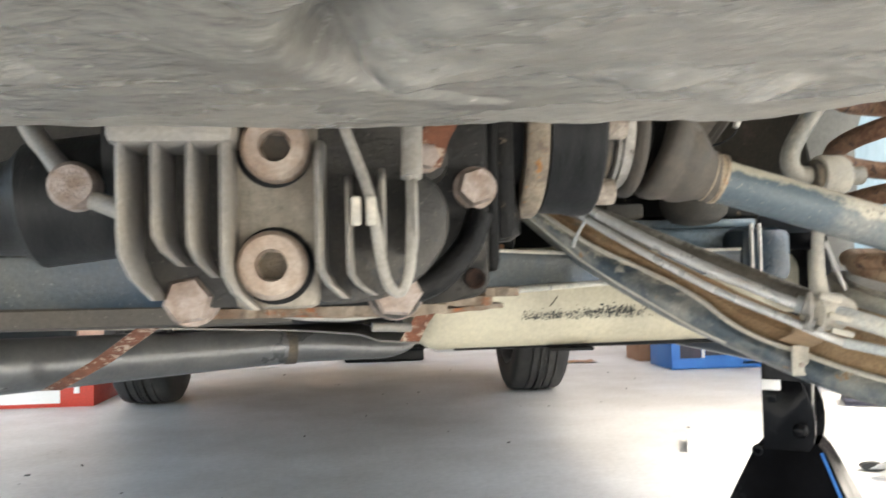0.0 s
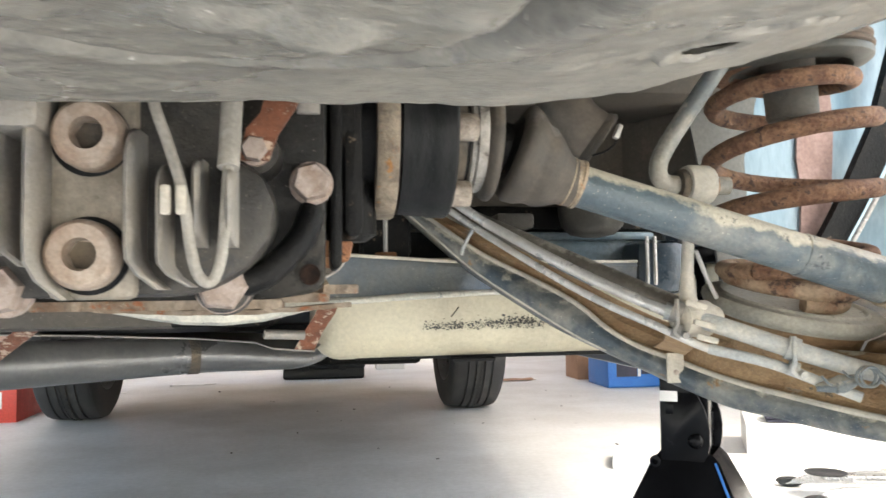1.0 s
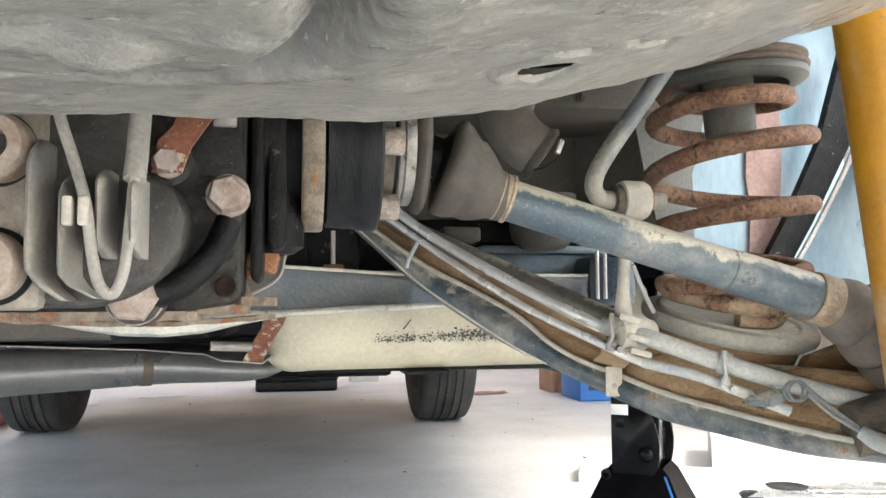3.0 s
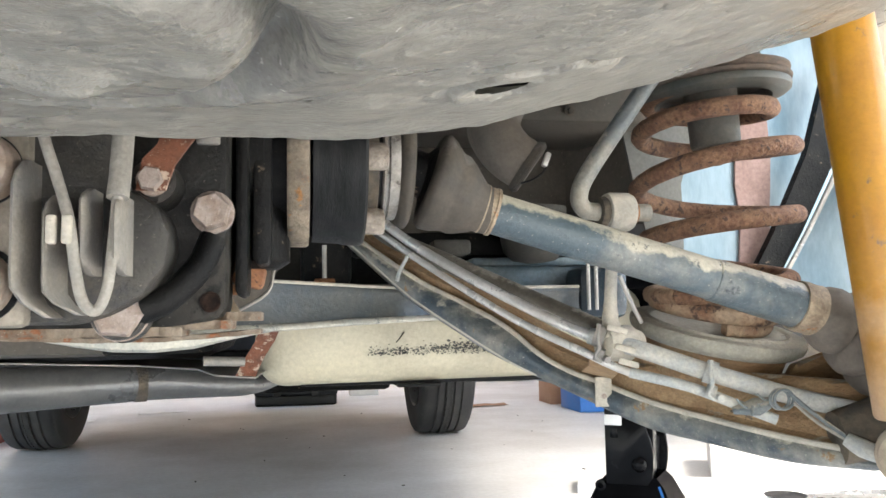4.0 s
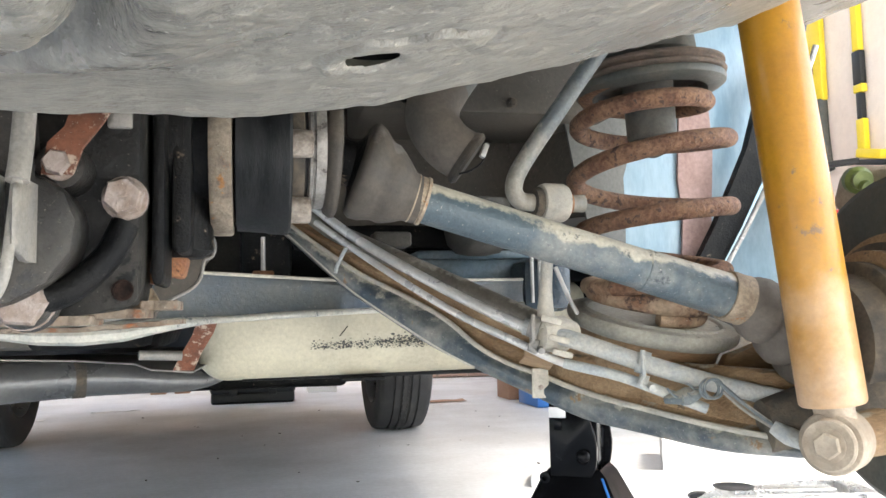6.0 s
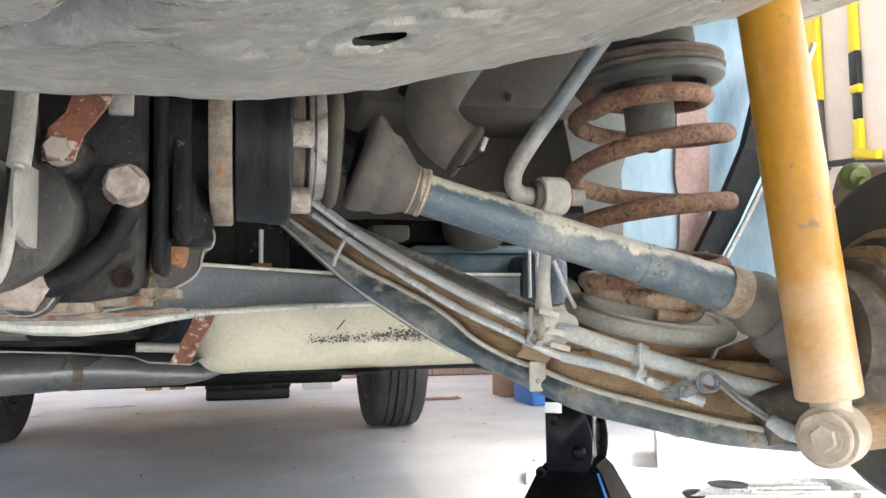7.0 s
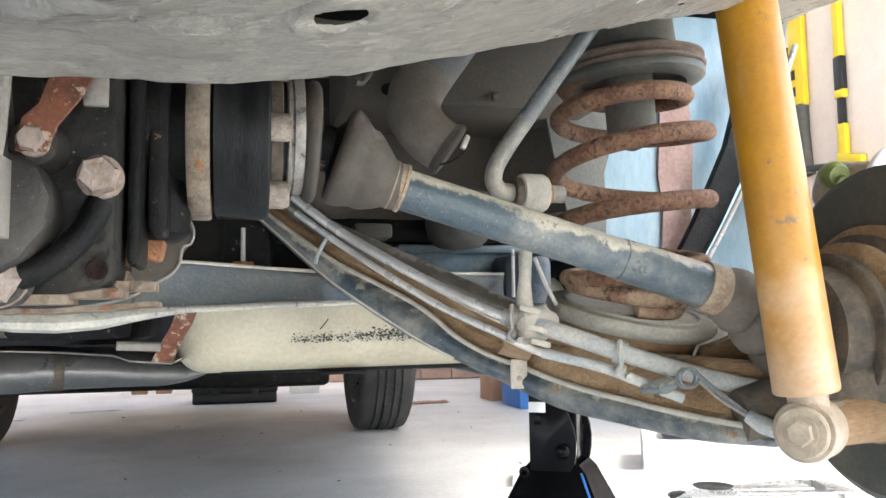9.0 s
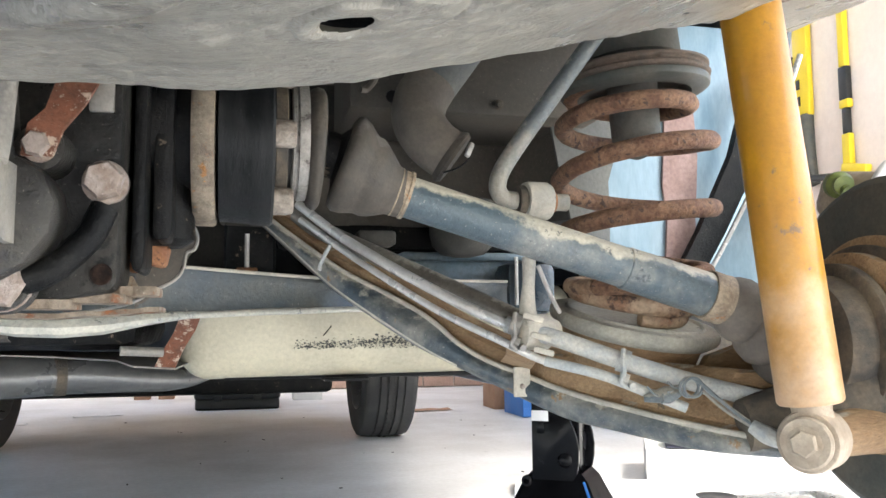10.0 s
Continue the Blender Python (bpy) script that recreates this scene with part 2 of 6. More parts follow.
M_FLANGE = mat("stained_flange_ring", (0.22, 0.18, 0.13), (0.12, 0.095, 0.07), 0.42, 60, 0.7, bump=0.6, fine=350, spot=(0.26, 0.12, 0.035), spots=0.62, spot_scale=80, speck=(0.34, 0.29, 0.22), grain=0.35)
M_HOLE = mat("rusty_hole", (0.012, 0.009, 0.008), (0.028, 0.017, 0.013), 0.5, 200, 0.9, bump=0.3, fine=400, spec=0.1)
M_PEG = mat("dusty_bolt_pegs", (0.29, 0.25, 0.205), (0.14, 0.11, 0.085), 0.45, 90, 0.7, bump=0.6, fine=400, grain=0.35)
M_DISH = mat("dusty_lower_seat", (0.3, 0.292, 0.247), (0.435, 0.413, 0.338), 0.45, 26, 0.7, bump=0.35, fine=320, spot=(0.12, 0.115, 0.10), spots=0.68, spot_scale=60)
M_SEATPAD = mat("rusted_pad_edge", (0.075, 0.058, 0.045), (0.14, 0.10, 0.075), 0.45, 60, 0.8, bump=0.6, fine=350, speck=(0.2, 0.15, 0.11))
M_PIPEDUST = mat("dusty_filler_pipe", (0.085, 0.095, 0.095), (0.15, 0.145, 0.125), 0.45, 18, 0.6, bump=0.3, fine=300, top=((0.30, 0.28, 0.235), 0.85))
M_BOOTDUST = mat("dusty_grey_elbow", (0.117, 0.102, 0.0851), (0.179, 0.152, 0.124), 0.45, 24, 0.75, bump=0.25, fine=300, grain=0.15, spec=0.3)
M_PAN = mat("grey_brown_underbody", (0.0554, 0.0486, 0.0389), (0.0852, 0.0718, 0.0556), 0.45, 9, 0.7, bump=0.3, fine=220, spot=(0.13, 0.095, 0.075), spots=0.68, spot_scale=16, speck=(0.19, 0.17, 0.14), lump=0.003)
M_HOUSE = mat("dusty_wheel_arch", (0.0777, 0.0777, 0.0709), (0.115, 0.112, 0.0981), 0.45, 14, 0.7, bump=0.35, fine=240, speck=(0.08, 0.08, 0.075))
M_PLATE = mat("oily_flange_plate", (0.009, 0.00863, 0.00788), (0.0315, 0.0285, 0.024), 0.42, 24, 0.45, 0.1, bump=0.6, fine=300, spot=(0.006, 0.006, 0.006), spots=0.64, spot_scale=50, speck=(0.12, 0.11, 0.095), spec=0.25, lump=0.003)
M_PAD = mat("tan_dusty_casting", (0.27, 0.24, 0.195), (0.19, 0.165, 0.13), 0.45, 35, 0.65, 0.15, bump=0.4, fine=350, spot=(0.09, 0.075, 0.06), spots=0.68, spot_scale=60)
M_CROSS = mat("blue_grey_box_paint", (0.15, 0.215, 0.26), (0.22, 0.27, 0.29), 0.45, 16, 0.4, bump=0.2, fine=240, spot=(0.07, 0.09, 0.1), spots=0.7, spot_scale=40)
M_CABLE = mat("tan_grey_cable", (0.30, 0.28, 0.245), (0.22, 0.205, 0.18), 0.45, 60, 0.65, bump=0.3, fine=400, top=((0.46, 0.43, 0.37), 0.9))
M_SWAY = mat("worn_sway_bar", (0.075, 0.10, 0.115), (0.17, 0.175, 0.165), 0.42, 30, 0.42, bump=0.4, fine=320, spot=(0.05, 0.055, 0.055), spots=0.68, spot_scale=90, speck=(0.36, 0.33, 0.28), sharp=0.14, top=((0.36, 0.335, 0.28), 0.7), fade=((0.31, 0.285, 0.235), -0.01, 0.075))
M_PEEL = mat("bare_peeled_spots", (0.055, 0.055, 0.052), (0.10, 0.10, 0.09), 0.45, 80, 0.7, bump=0.2, fine=300)
M_ROD = mat("brown_grey_rolled_steel", (0.13, 0.115, 0.092), (0.21, 0.19, 0.155), 0.42, 22, 0.36, 0.3, bump=0.25, fine=300, spot=(0.06, 0.052, 0.045), spots=0.69, spot_scale=60, top=((0.36, 0.335, 0.28), 0.95))
M_STOP = mat("grey_bump_rubber", (0.0825, 0.0816, 0.0718), (0.121, 0.107, 0.0874), 0.45, 30, 0.7, bump=0.25, fine=300)


# ---- building helpers ----
def thing(name, at, label, category, group="", kind=""):
    ob = new(name)
    ob.location = at
    ob.empty_display_size = 0.02
    return tagged(ob, label, category, group, kind)


def base_of(ob):
    v = Vector()
    while ob:
        v += Vector(ob.location)
        ob = ob.parent
    return v


def part(name, bm, material, parent=None, label="", angle=38):
    """Links a bmesh, drawn in world places, as one mesh under a thing or part."""
    me = bpy.data.meshes.new(name)
    bmesh.ops.recalc_face_normals(bm, faces=bm.faces[:])
    if parent:
        bmesh.ops.translate(bm, verts=bm.verts[:], vec=-base_of(parent))
    bm.to_mesh(me)
    bm.free()
    for p in me.polygons:
        p.use_smooth = True
    me.set_sharp_from_angle(angle=radians(angle))
    me.materials.append(material)
    ob = new(name, me)
    ob.parent = parent
    if label:
        ob["label"] = label
    return ob


def box(bm, c, s, bevel=0.0, m=None, seg=2):
    r = bmesh.ops.create_cube(bm, size=1.0)
    vs = r["verts"]
    bmesh.ops.scale(bm, vec=s, verts=vs)
    if bevel:
        es = list({e for v in vs for e in v.link_edges})
        vs = [v for v in bmesh.ops.bevel(bm, geom=es, offset=bevel, segments=seg, affect="EDGES", profile=0.5)["verts"]]
        vs = list({v for v in vs})
    mm = Matrix.Translation(c) @ (m or Matrix())
    bmesh.ops.transform(bm, matrix=mm, verts=vs)
    return bm


def boxed(c, s, bevel=0.0, m=None, seg=2):
    return box(bmesh.new(), c, s, bevel, m, seg)


def spline(pts, n=6):
    """Catmull-Rom through the points."""
    p = [Vector(q) for q in pts]
    p = [2 * p[0] - p[1]] + p + [2 * p[-1] - p[-2]]
    out = []
    for i in range(1, len(p) - 2):
        for k in range(n):
            t = k / n
            a, b, c, d = p[i - 1:i + 3]
            out.append(0.5 * ((2 * b) + (c - a) * t + (2 * a - 5 * b + 4 * c - d) * t * t + (3 * b - a - 3 * c + d) * t ** 3))
    return out + [p[-2]]


def tube(bm, pts, r, seg=12, n=6, flat=1.0):
    """A round bar swept along a smooth line; r may be a list, one value a point."""
    q = spline(pts, n) if n > 1 else [Vector(p) for p in pts]
    rs = r if isinstance(r, (list, tuple)) else [r] * len(pts)
    side, rings = None, []
    for i, c in enumerate(q):
        t = (q[min(i + 1, len(q) - 1)] - q[max(i - 1, 0)]).normalized()
        side = (side - t * side.dot(t)).normalized() if side else t.orthogonal().normalized()
        up = t.cross(side)
        f = i * (len(rs) - 1) / max(len(q) - 1, 1)
        k = min(int(f), len(rs) - 2)
        rad = rs[k] + (rs[k + 1] - rs[k]) * (f - k)
        rings.append([bm.verts.new(c + (side * math.cos(a) + up * math.sin(a) * flat) * rad)
                      for a in (2 * math.pi * j / seg for j in range(seg))])
    for a, b in zip(rings, rings[1:]):
        for j in range(seg):
            bm.faces.new((a[j], a[(j + 1) % seg], b[(j + 1) % seg], b[j]))
    bm.faces.new(rings[0][::-1])
    bm.faces.new(rings[-1])
    return bm


def lathe(bm, prof, at, axis, seg=40, close=True):
    """Turns (along, radius) pairs about an axis through at."""
    axis = Vector(axis).normalized()
    s = axis.orthogonal().normalized()
    u = axis.cross(s)
    rings = []
    for a, r in prof:
        c = Vector(at) + axis * a
        rings.append([bm.verts.new(c + (s * math.cos(t) + u * math.sin(t)) * max(r, 1e-4))
                      for t in (2 * math.pi * j / seg for j in range(seg))])
    for a, b in zip(rings, rings[1:]):
        for j in range(seg):
            bm.faces.new((a[j], a[(j + 1) % seg], b[(j + 1) % seg], b[j]))
    if close:
        bm.faces.new(rings[0][::-1])
        bm.faces.new(rings[-1])
    return bm


def loft(bm, rings, y, seg=48):
    """A skin through leaning rings: (x, z, degrees of lean, radius) each, all centred at depth y."""
    loops = []
    for x, z, lean, r in rings:
        n = Vector((math.cos(radians(lean)), 0, -math.sin(radians(lean))))
        u = Vector((0, 1, 0))
        w = n.cross(u)
        loops.append([bm.verts.new(Vector((x, y, z)) + (u * math.cos(t) + w * math.sin(t)) * r) for t in (2 * math.pi * j / seg for j in range(seg))])
    for a, b in zip(loops, loops[1:]):
        for j in range(seg):
            bm.faces.new((a[j], a[(j + 1) % seg], b[(j + 1) % seg], b[j]))
    bm.faces.new(loops[0][::-1])
    bm.faces.new(loops[-1])
    return bm


def hexhead(bm, at, axis, r, h, turn=0.0, washer=1.1):
    """A hexagon bolt head with rounded top on a washer face."""
    axis = Vector(axis).normalized()
    s = axis.orthogonal().normalized()
    u = axis.cross(s)
    rings = []
    for a, k in ((0, 1.0), (h * 0.8, 1.0), (h, 0.86)):
        rings.append([bm.verts.new(Vector(at) + axis * a + (s * math.cos(t) + u * math.sin(t)) * r * k)
                      for t in (math.pi / 3 * j + turn for j in range(6))])
    for a, b in zip(rings, rings[1:]):
        for j in range(6):
            bm.faces.new((a[j], a[(j + 1) % 6], b[(j + 1) % 6], b[j]))
    bm.faces.new(rings[-1])
    bm.faces.new(rings[0][::-1])
    if washer:
        lathe(bm, [(-0.004, r * washer), (0.0012, r * washer), (0.0014, r * washer * 0.9)], at, axis, 20)
    return bm


def prism(bm, poly, axis, lo, hi, bevel=0.0):
    """A flat outline (two coordinates a point) drawn out along x, y or z from lo to hi."""
    def place(p, d):
        return {"x": (d, p[0], p[1]), "y": (p[0], d, p[1]), "z": (p[0], p[1], d)}[axis]
    a = [bm.verts.new(place(p, lo)) for p in poly]
    b = [bm.verts.new(place(p, hi)) for p in poly]
    k = len(poly)
    fs = [bm.faces.new(a[::-1]), bm.faces.new(b)]
    fs += [bm.faces.new((a[j], a[(j + 1) % k], b[(j + 1) % k], b[j])) for j in range(k)]
    if bevel:
        bmesh.ops.bevel(bm, geom=list({e for f in fs for e in f.edges}), offset=bevel, segments=2, affect="EDGES", profile=0.5)
    return bm


def sheet(bm, rows, thick=0.0, toward=(0, 1, 0)):
    """A skin through rows of points; with thick it is closed into a plate."""
    grid = [[bm.verts.new(p) for p in r] for r in rows]
    off = Vector(toward) * thick
    back = [[bm.verts.new(v.co + off) for v in r] for r in grid] if thick else None
    for g, flip in ((grid, 0), (back, 1)) if thick else ((grid, 0),):
        for a, b in zip(g, g[1:]):
            for j in range(len(a) - 1):
                q = (a[j], a[j + 1], b[j + 1], b[j])
                bm.faces.new(q[::-1] if flip else q)
    if thick:
        ring = [(0, j) for j in range(len(grid[0]))] + [(i, -1) for i in range(1, len(grid))]
        ring += [(-1, j) for j in range(len(grid[0]) - 2, -1, -1)] + [(i, 0) for i in range(len(grid) - 2, 0, -1)]
        for (i, j), (k, m) in zip(ring, ring[1:] + ring[:1]):
            bm.faces.new((grid[i][j], grid[k][m], back[k][m], back[i][j]))
    return bm


def lerp(x, xs, ys):
    return float(np.interp(x, xs, ys))


def bend(x, a, b):
    """A smooth step from 0 at a to 1 at b."""
    t = min(max((x - a) / (b - a), 0), 1)
    return t * t * (3 - 2 * t)


# ---- setting ----
def build_setting():
    bm = bmesh.new()
    edges = [-120, -30, -8, -4, -2, -1, 0, 1, 2, 4, 8, 30, 120]
    sheet(bm, [[(x, y, 0) for x in edges] for y in edges])
    tagged(part("ground", bm, M_FLOOR), "pale grey concrete garage floor with faint stains", "floor", kind="structure")
    bm = boxed((2.55, 3.30, 1.36), (0.2, 4.4, 2.71))
    tagged(part("wall_right", bm, M_WALL), "pale pink plastered wall in bright daylight", "wall", kind="structure")
    # unseen roof added to even the light, cut short to brighten the far floor
    bm = boxed((-0.95, 0.80, 2.78), (7.2, 7.6, 0.12))
    tagged(part("ceiling", bm, M_CEIL), "plain pale ceiling, out of view, added to shape the light", "ceiling", kind="structure")
    # unseen wall added so that side light enters only at the near left
    bm = boxed((-4.4, 3.42, 1.36), (0.2, 3.84, 2.71))
    tagged(part("shade_wall_left", bm, M_CEIL), "plain pale painted wall, out of view, added to shape the light", "wall", kind="structure")
    for x, y in ((2.55, -2.85), (-4.4, -2.85)):
        post = part("trim", boxed((x, y, 1.36), (0.16, 0.16, 2.71), 0.01), M_CEIL)
        tagged(post, "plain pale post carrying the added roof", "post", kind="structure")
    wall = part("wall_far", boxed((-1.02, 5.42, 1.36), (6.92, 0.2, 2.71)), M_MORTAR)
    tagged(wall, "dull red brick wall behind the car", "wall", kind="structure")
    return wall


# ---- car body seen from beneath ----
EDGE_X = [-0.75, -0.3, -0.02, 0.10, 0.20, 0.245, 0.30, 0.335, 0.39, 0.445, 0.48, 0.51, 0.56, 0.72]
EDGE_Y = [-0.16, -0.16, -0.165, -0.168, -0.168, -0.165, -0.15, -0.135, -0.095, -0.05, -0.005, 0.035, 0.09, 0.25]
EDGE_Z = [0.56, 0.502, 0.4905, 0.4893, 0.4900, 0.4962, 0.5135, 0.527, 0.551, 0.575, 0.596, 0.614, 0.64, 0.70]


def tub_z(x, y):
    """The underside of the spare-wheel well: a round dished boss, a rolled band, lumps and a drain."""
    z = lerp(x, EDGE_X, EDGE_Z) + 0.085 * max(y - lerp(x, EDGE_X, EDGE_Y), -0.26)
    d = math.hypot(x - 0.138, y + 0.284)
    z -= 0.0040 * (1 - bend(d, 0.038, 0.0465)) - 0.0075 * math.exp(-((d - 0.0490) / 0.0036) ** 2)   # boss pressed down, with a groove round it
    z -= 0.0026 * bend(d, 0.049, 0.055) * (1 - bend(d, 0.058, 0.076)) * bend(-y, 0.198, 0.240)                                # rolled band round the groove
    for cx, cy, r, h in ((0.151, -0.270, 0.009, -0.0040), (0.136, -0.277, 0.007, -0.0020), (0.098, -0.281, 0.011, -0.0036), (0.124, -0.213, 0.008, -0.0008), (0.042, -0.254, 0.014, -0.0022), (0.171, -0.279, 0.008, -0.0015),
                         (0.207, -0.215, 0.020, -0.0010), (0.19, -0.19, 0.03, 0.0012), (0.31, -0.21, 0.035, -0.0010), (0.268, -0.226, 0.007, -0.0010), (0.2250, -0.2265, 0.0040, -0.0016), (0.2345, -0.2225, 0.0036, -0.0009)):
        z += h * math.exp(-(((x - cx) / r) ** 2 + ((y - cy) / (r * 0.7)) ** 2))
    e = math.hypot((x - 0.243) / 1.28, (y + 0.231) * (1 + 0.12 * math.sin(x * 400)))
    z -= 0.0007 * (1 - bend(e, 0.0148, 0.0162)) - 0.0012 * math.exp(-((e - 0.0166) / 0.0010) ** 2)                                                      # flat seat round the drain
    z += 0.0013 * noise.noise(Vector((x * 13, y * 13, 3))) + 0.0008 * noise.noise(Vector((x * 55, y * 55, 1))) + 0.0004 * noise.noise(Vector((x * 160, y * 160, 7)))
    return z


def build_body():
    car = thing("car_body", (0, 1.0, 0.70), "dirty grey car underbody with pale blue wheel arch, seen from beneath", "car")
    bm = bmesh.new()
    xs = [-0.75, -0.5, -0.3, -0.15] + [-0.08 + 0.0032 * i for i in range(42)] + list(np.arange(0.056, 0.275, 0.0014)) + list(np.arange(0.276, 0.555, 0.0036)) + [0.60, 0.66, 0.72]
    rows = []
    for x in xs:
        ye = lerp(x, EDGE_X, EDGE_Y)
        row = [(x, y, tub_z(x, y)) for y in (-1.0, -0.8, -0.6, -0.5)]
        row += [(x, y, tub_z(x, y)) for y in (*np.linspace(-0.45, -0.33, 10), *np.linspace(-0.326, -0.200, 84), *np.linspace(-0.197, ye, 30))]
        z0, r = tub_z(x, ye), 0.012
        row += [(x, ye + r * math.sin(a), z0 + r * (1 - math.cos(a))) for a in (0.3, 0.6, 0.9, 1.2, 1.5)]
        row += [(x, ye + r + 0.01, z0 + 0.05), (x, ye + r + 0.02, 0.78)]
        rows.append(row)
    sheet(bm, rows)
    for cx, cy, r in ((0.235, -0.231, 0.0062), (0.389, -0.112, 0.0042), (0.018, -0.225, 0.006)):
        gone = [f for f in bm.faces if math.hypot(f.calc_center_median().x - cx, f.calc_center_median().y - cy) < r]
        bmesh.ops.delete(bm, geom=gone, context="FACES")
        for v in [v for v in bm.verts if v.is_boundary and math.hypot(v.co.x - cx, v.co.y - cy) < r * 1.8]:
            d = Vector((v.co.x - cx, v.co.y - cy)).normalized() * r
            v.co.x, v.co.y, v.co.z = cx + d.x, cy + d.y, v.co.z + 0.001
    well = part("spare_wheel_well", bm, M_TUB, car, "grey underseal with dents and drain holes", angle=80)
    # black cups added behind the holes so that they stay dark
    for cx, cy, r in ((0.235, -0.231, 0.0062), (0.389, -0.112, 0.0042), (0.018, -0.225, 0.006)):
        z = tub_z(cx, cy)
        part("hole_backing", lathe(bmesh.new(), [(0, r * 1.9), (0.02, r * 1.9), (0.021, 0.0)], (cx, cy, z + 0.0045), (0, 0, 1), 20, close=False), M_BLACK, well, "black cup added behind the drain hole")
    part("well_liner", boxed((0.0, -0.55, 0.80), (1.5, 1.0, 0.03)), M_BLACK, car, "dark inside of the boot floor")
    # floor pan, rails, wheel house
    part("boot_floor", boxed((0.0, 0.25, 0.74), (1.2, 0.8, 0.02)), M_GREY, car)
    part("front_floor", boxed((0.0, 2.45, 0.62), (1.3, 3.4, 0.02)), M_GREY, car)
    for s in (-1, 1):
        bm = boxed((0.44 * s, 0.43, 0.695), (0.26, 0.14, 0.126), 0.006)
        rail = part("chassis_rail", bm, M_PAN, car, "dusty grey-brown box rail")
        part("rail_bolt", hexhead(bmesh.new(), (0.460 * s, 0.3595, 0.643), (0, -1, -0.2), 0.0036, 0.005, 0.3, 1.5), M_DIRT, rail, "small dark bolt")
        # solid black disc paints the dark of an open hole
        part("rail_hole_disc", lathe(bmesh.new(), [(0.0, 0.0065), (0.0012, 0.006), (0.0012, 0.0)], (0.352 * s, 0.3602, 0.645), (0, -1, 0), 18), M_BLACK, rail, "black disc painted as a dark hole")
    part("seat_pan", prism(bmesh.new(), [(-0.6, 0.45), (0.60, 0.45), (0.60, 0.73), (-0.6, 0.73)], "y", 0.62, 0.64), M_BROWNPAN, car, "dark brown-grey pressed panel")
    bm = bmesh.new()
    sheet(bm, [[(x, 0.500 - 0.10 * bend(x, 0.50, 0.56) + 0.004 * math.sin(x * 40), z) for z in (0.535, 0.56, 0.60, 0.632, 0.66)] for x in np.linspace(0.24, 0.575, 24)], 0.003)
    part("rear_bulkhead", bm, M_PAN, car, "grey-brown pressed panel")
    part("mount_cup", lathe(bmesh.new(), [(0, 0.010), (0.003, 0.024), (0.012, 0.033), (0.025, 0.036), (0.06, 0.037)], (0.446, 0.452, 0.497), (0, 0, 1), 36), M_BROWNPAN, car, "grey-brown rounded mount cup")
    part("mount_block", boxed((0.335, 0.36, 0.505), (0.036, 0.03, 0.014), 0.003), M_BROWNPAN, car, "dark brown block")
    part("bulkhead_foot", boxed((0.40, 0.515, 0.523), (0.30, 0.03, 0.03), 0.008), M_BLACK, car, "dark lower edge of the panel")
    rag, rows = random.Random(12), []
    for k in range(17):
        z = 0.42 + 0.28 * k / 16
        left = lerp(z, [0.42, 0.52, 0.58, 0.64, 0.70], [0.565, 0.552, 0.538, 0.527, 0.52])
        right = lerp(z, [0.42, 0.52, 0.575, 0.62, 0.66, 0.70], [0.590, 0.600, 0.597, 0.611, 0.618, 0.630]) + rag.uniform(-0.002, 0.002)
        rows.append([(left + (right - left) * f, 0.392 + 0.012 * f * f, z) for f in (0, 0.25, 0.5, 0.75, 1)])
    part("wheel_house", sheet(bmesh.new(), rows, 0.004), M_HOUSE, car, "dusty grey inner wheel arch with a ragged edge")
    bm = boxed((0.72, 0.475, 0.58), (0.22, 0.008, 0.42), 0.002)
    inner = part("quarter_panel", bm, M_BLUE, car, "pale blue worn paint")
    bm = bmesh.new()
    rows = []
    for k in range(9):
        z = 0.40 + 0.30 * k / 8
        rows.append([(0.700 + 0.003 * math.sin(k * 2.1), 0.466, z), (0.742 + 0.003 * math.sin(k * 1.3), 0.466, z)])
    sheet(bm, rows, 0.004)
    part("primer_patch", bm, M_PINK, inner, "pinkish bare primer strip")
    bm = bmesh.new()
    sheet(bm, [[(0.690, 0.452, 0.455), (0.722, 0.450, 0.455)], [(0.728, 0.440, 0.53), (0.762, 0.438, 0.53)], [(0.768, 0.430, 0.62), (0.806, 0.428, 0.62)],
               [(0.80, 0.42, 0.74), (0.85, 0.42, 0.74)]], 0.012)
    part("arch_brace", bm, M_BLACK, car, "black diagonal brace")
    part("arch_seal", tube(bmesh.new(), [(0.722, 0.440, 0.455), (0.763, 0.428, 0.53), (0.807, 0.418, 0.62), (0.852, 0.41, 0.74)], 0.0035, 8), M_PIPE, car, "thin bright edge seal")
    bm = bmesh.new()
    sheet(bm, [[(0.722, 0.437, 0.38), (0.800, 0.395, 0.38)], [(0.735, 0.435, 0.48), (0.800, 0.392, 0.48)], [(0.790, 0.42, 0.58), (0.815, 0.39, 0.58)], [(0.815, 0.41, 0.62), (0.83, 0.385, 0.62)]], 0.004)
    part("arch_liner", bm, M_BLUE, car, "pale blue worn paint")
    part("arch_lip", tube(bmesh.new(), [(0.736, 0.30, 0.690), (0.746, 0.30, 0.720), (0.758, 0.30, 0.743), (0.776, 0.30, 0.760), (0.82, 0.30, 0.785)], 0.0095, 12, flat=0.7), M_BLACK, car, "black curved arch strip")
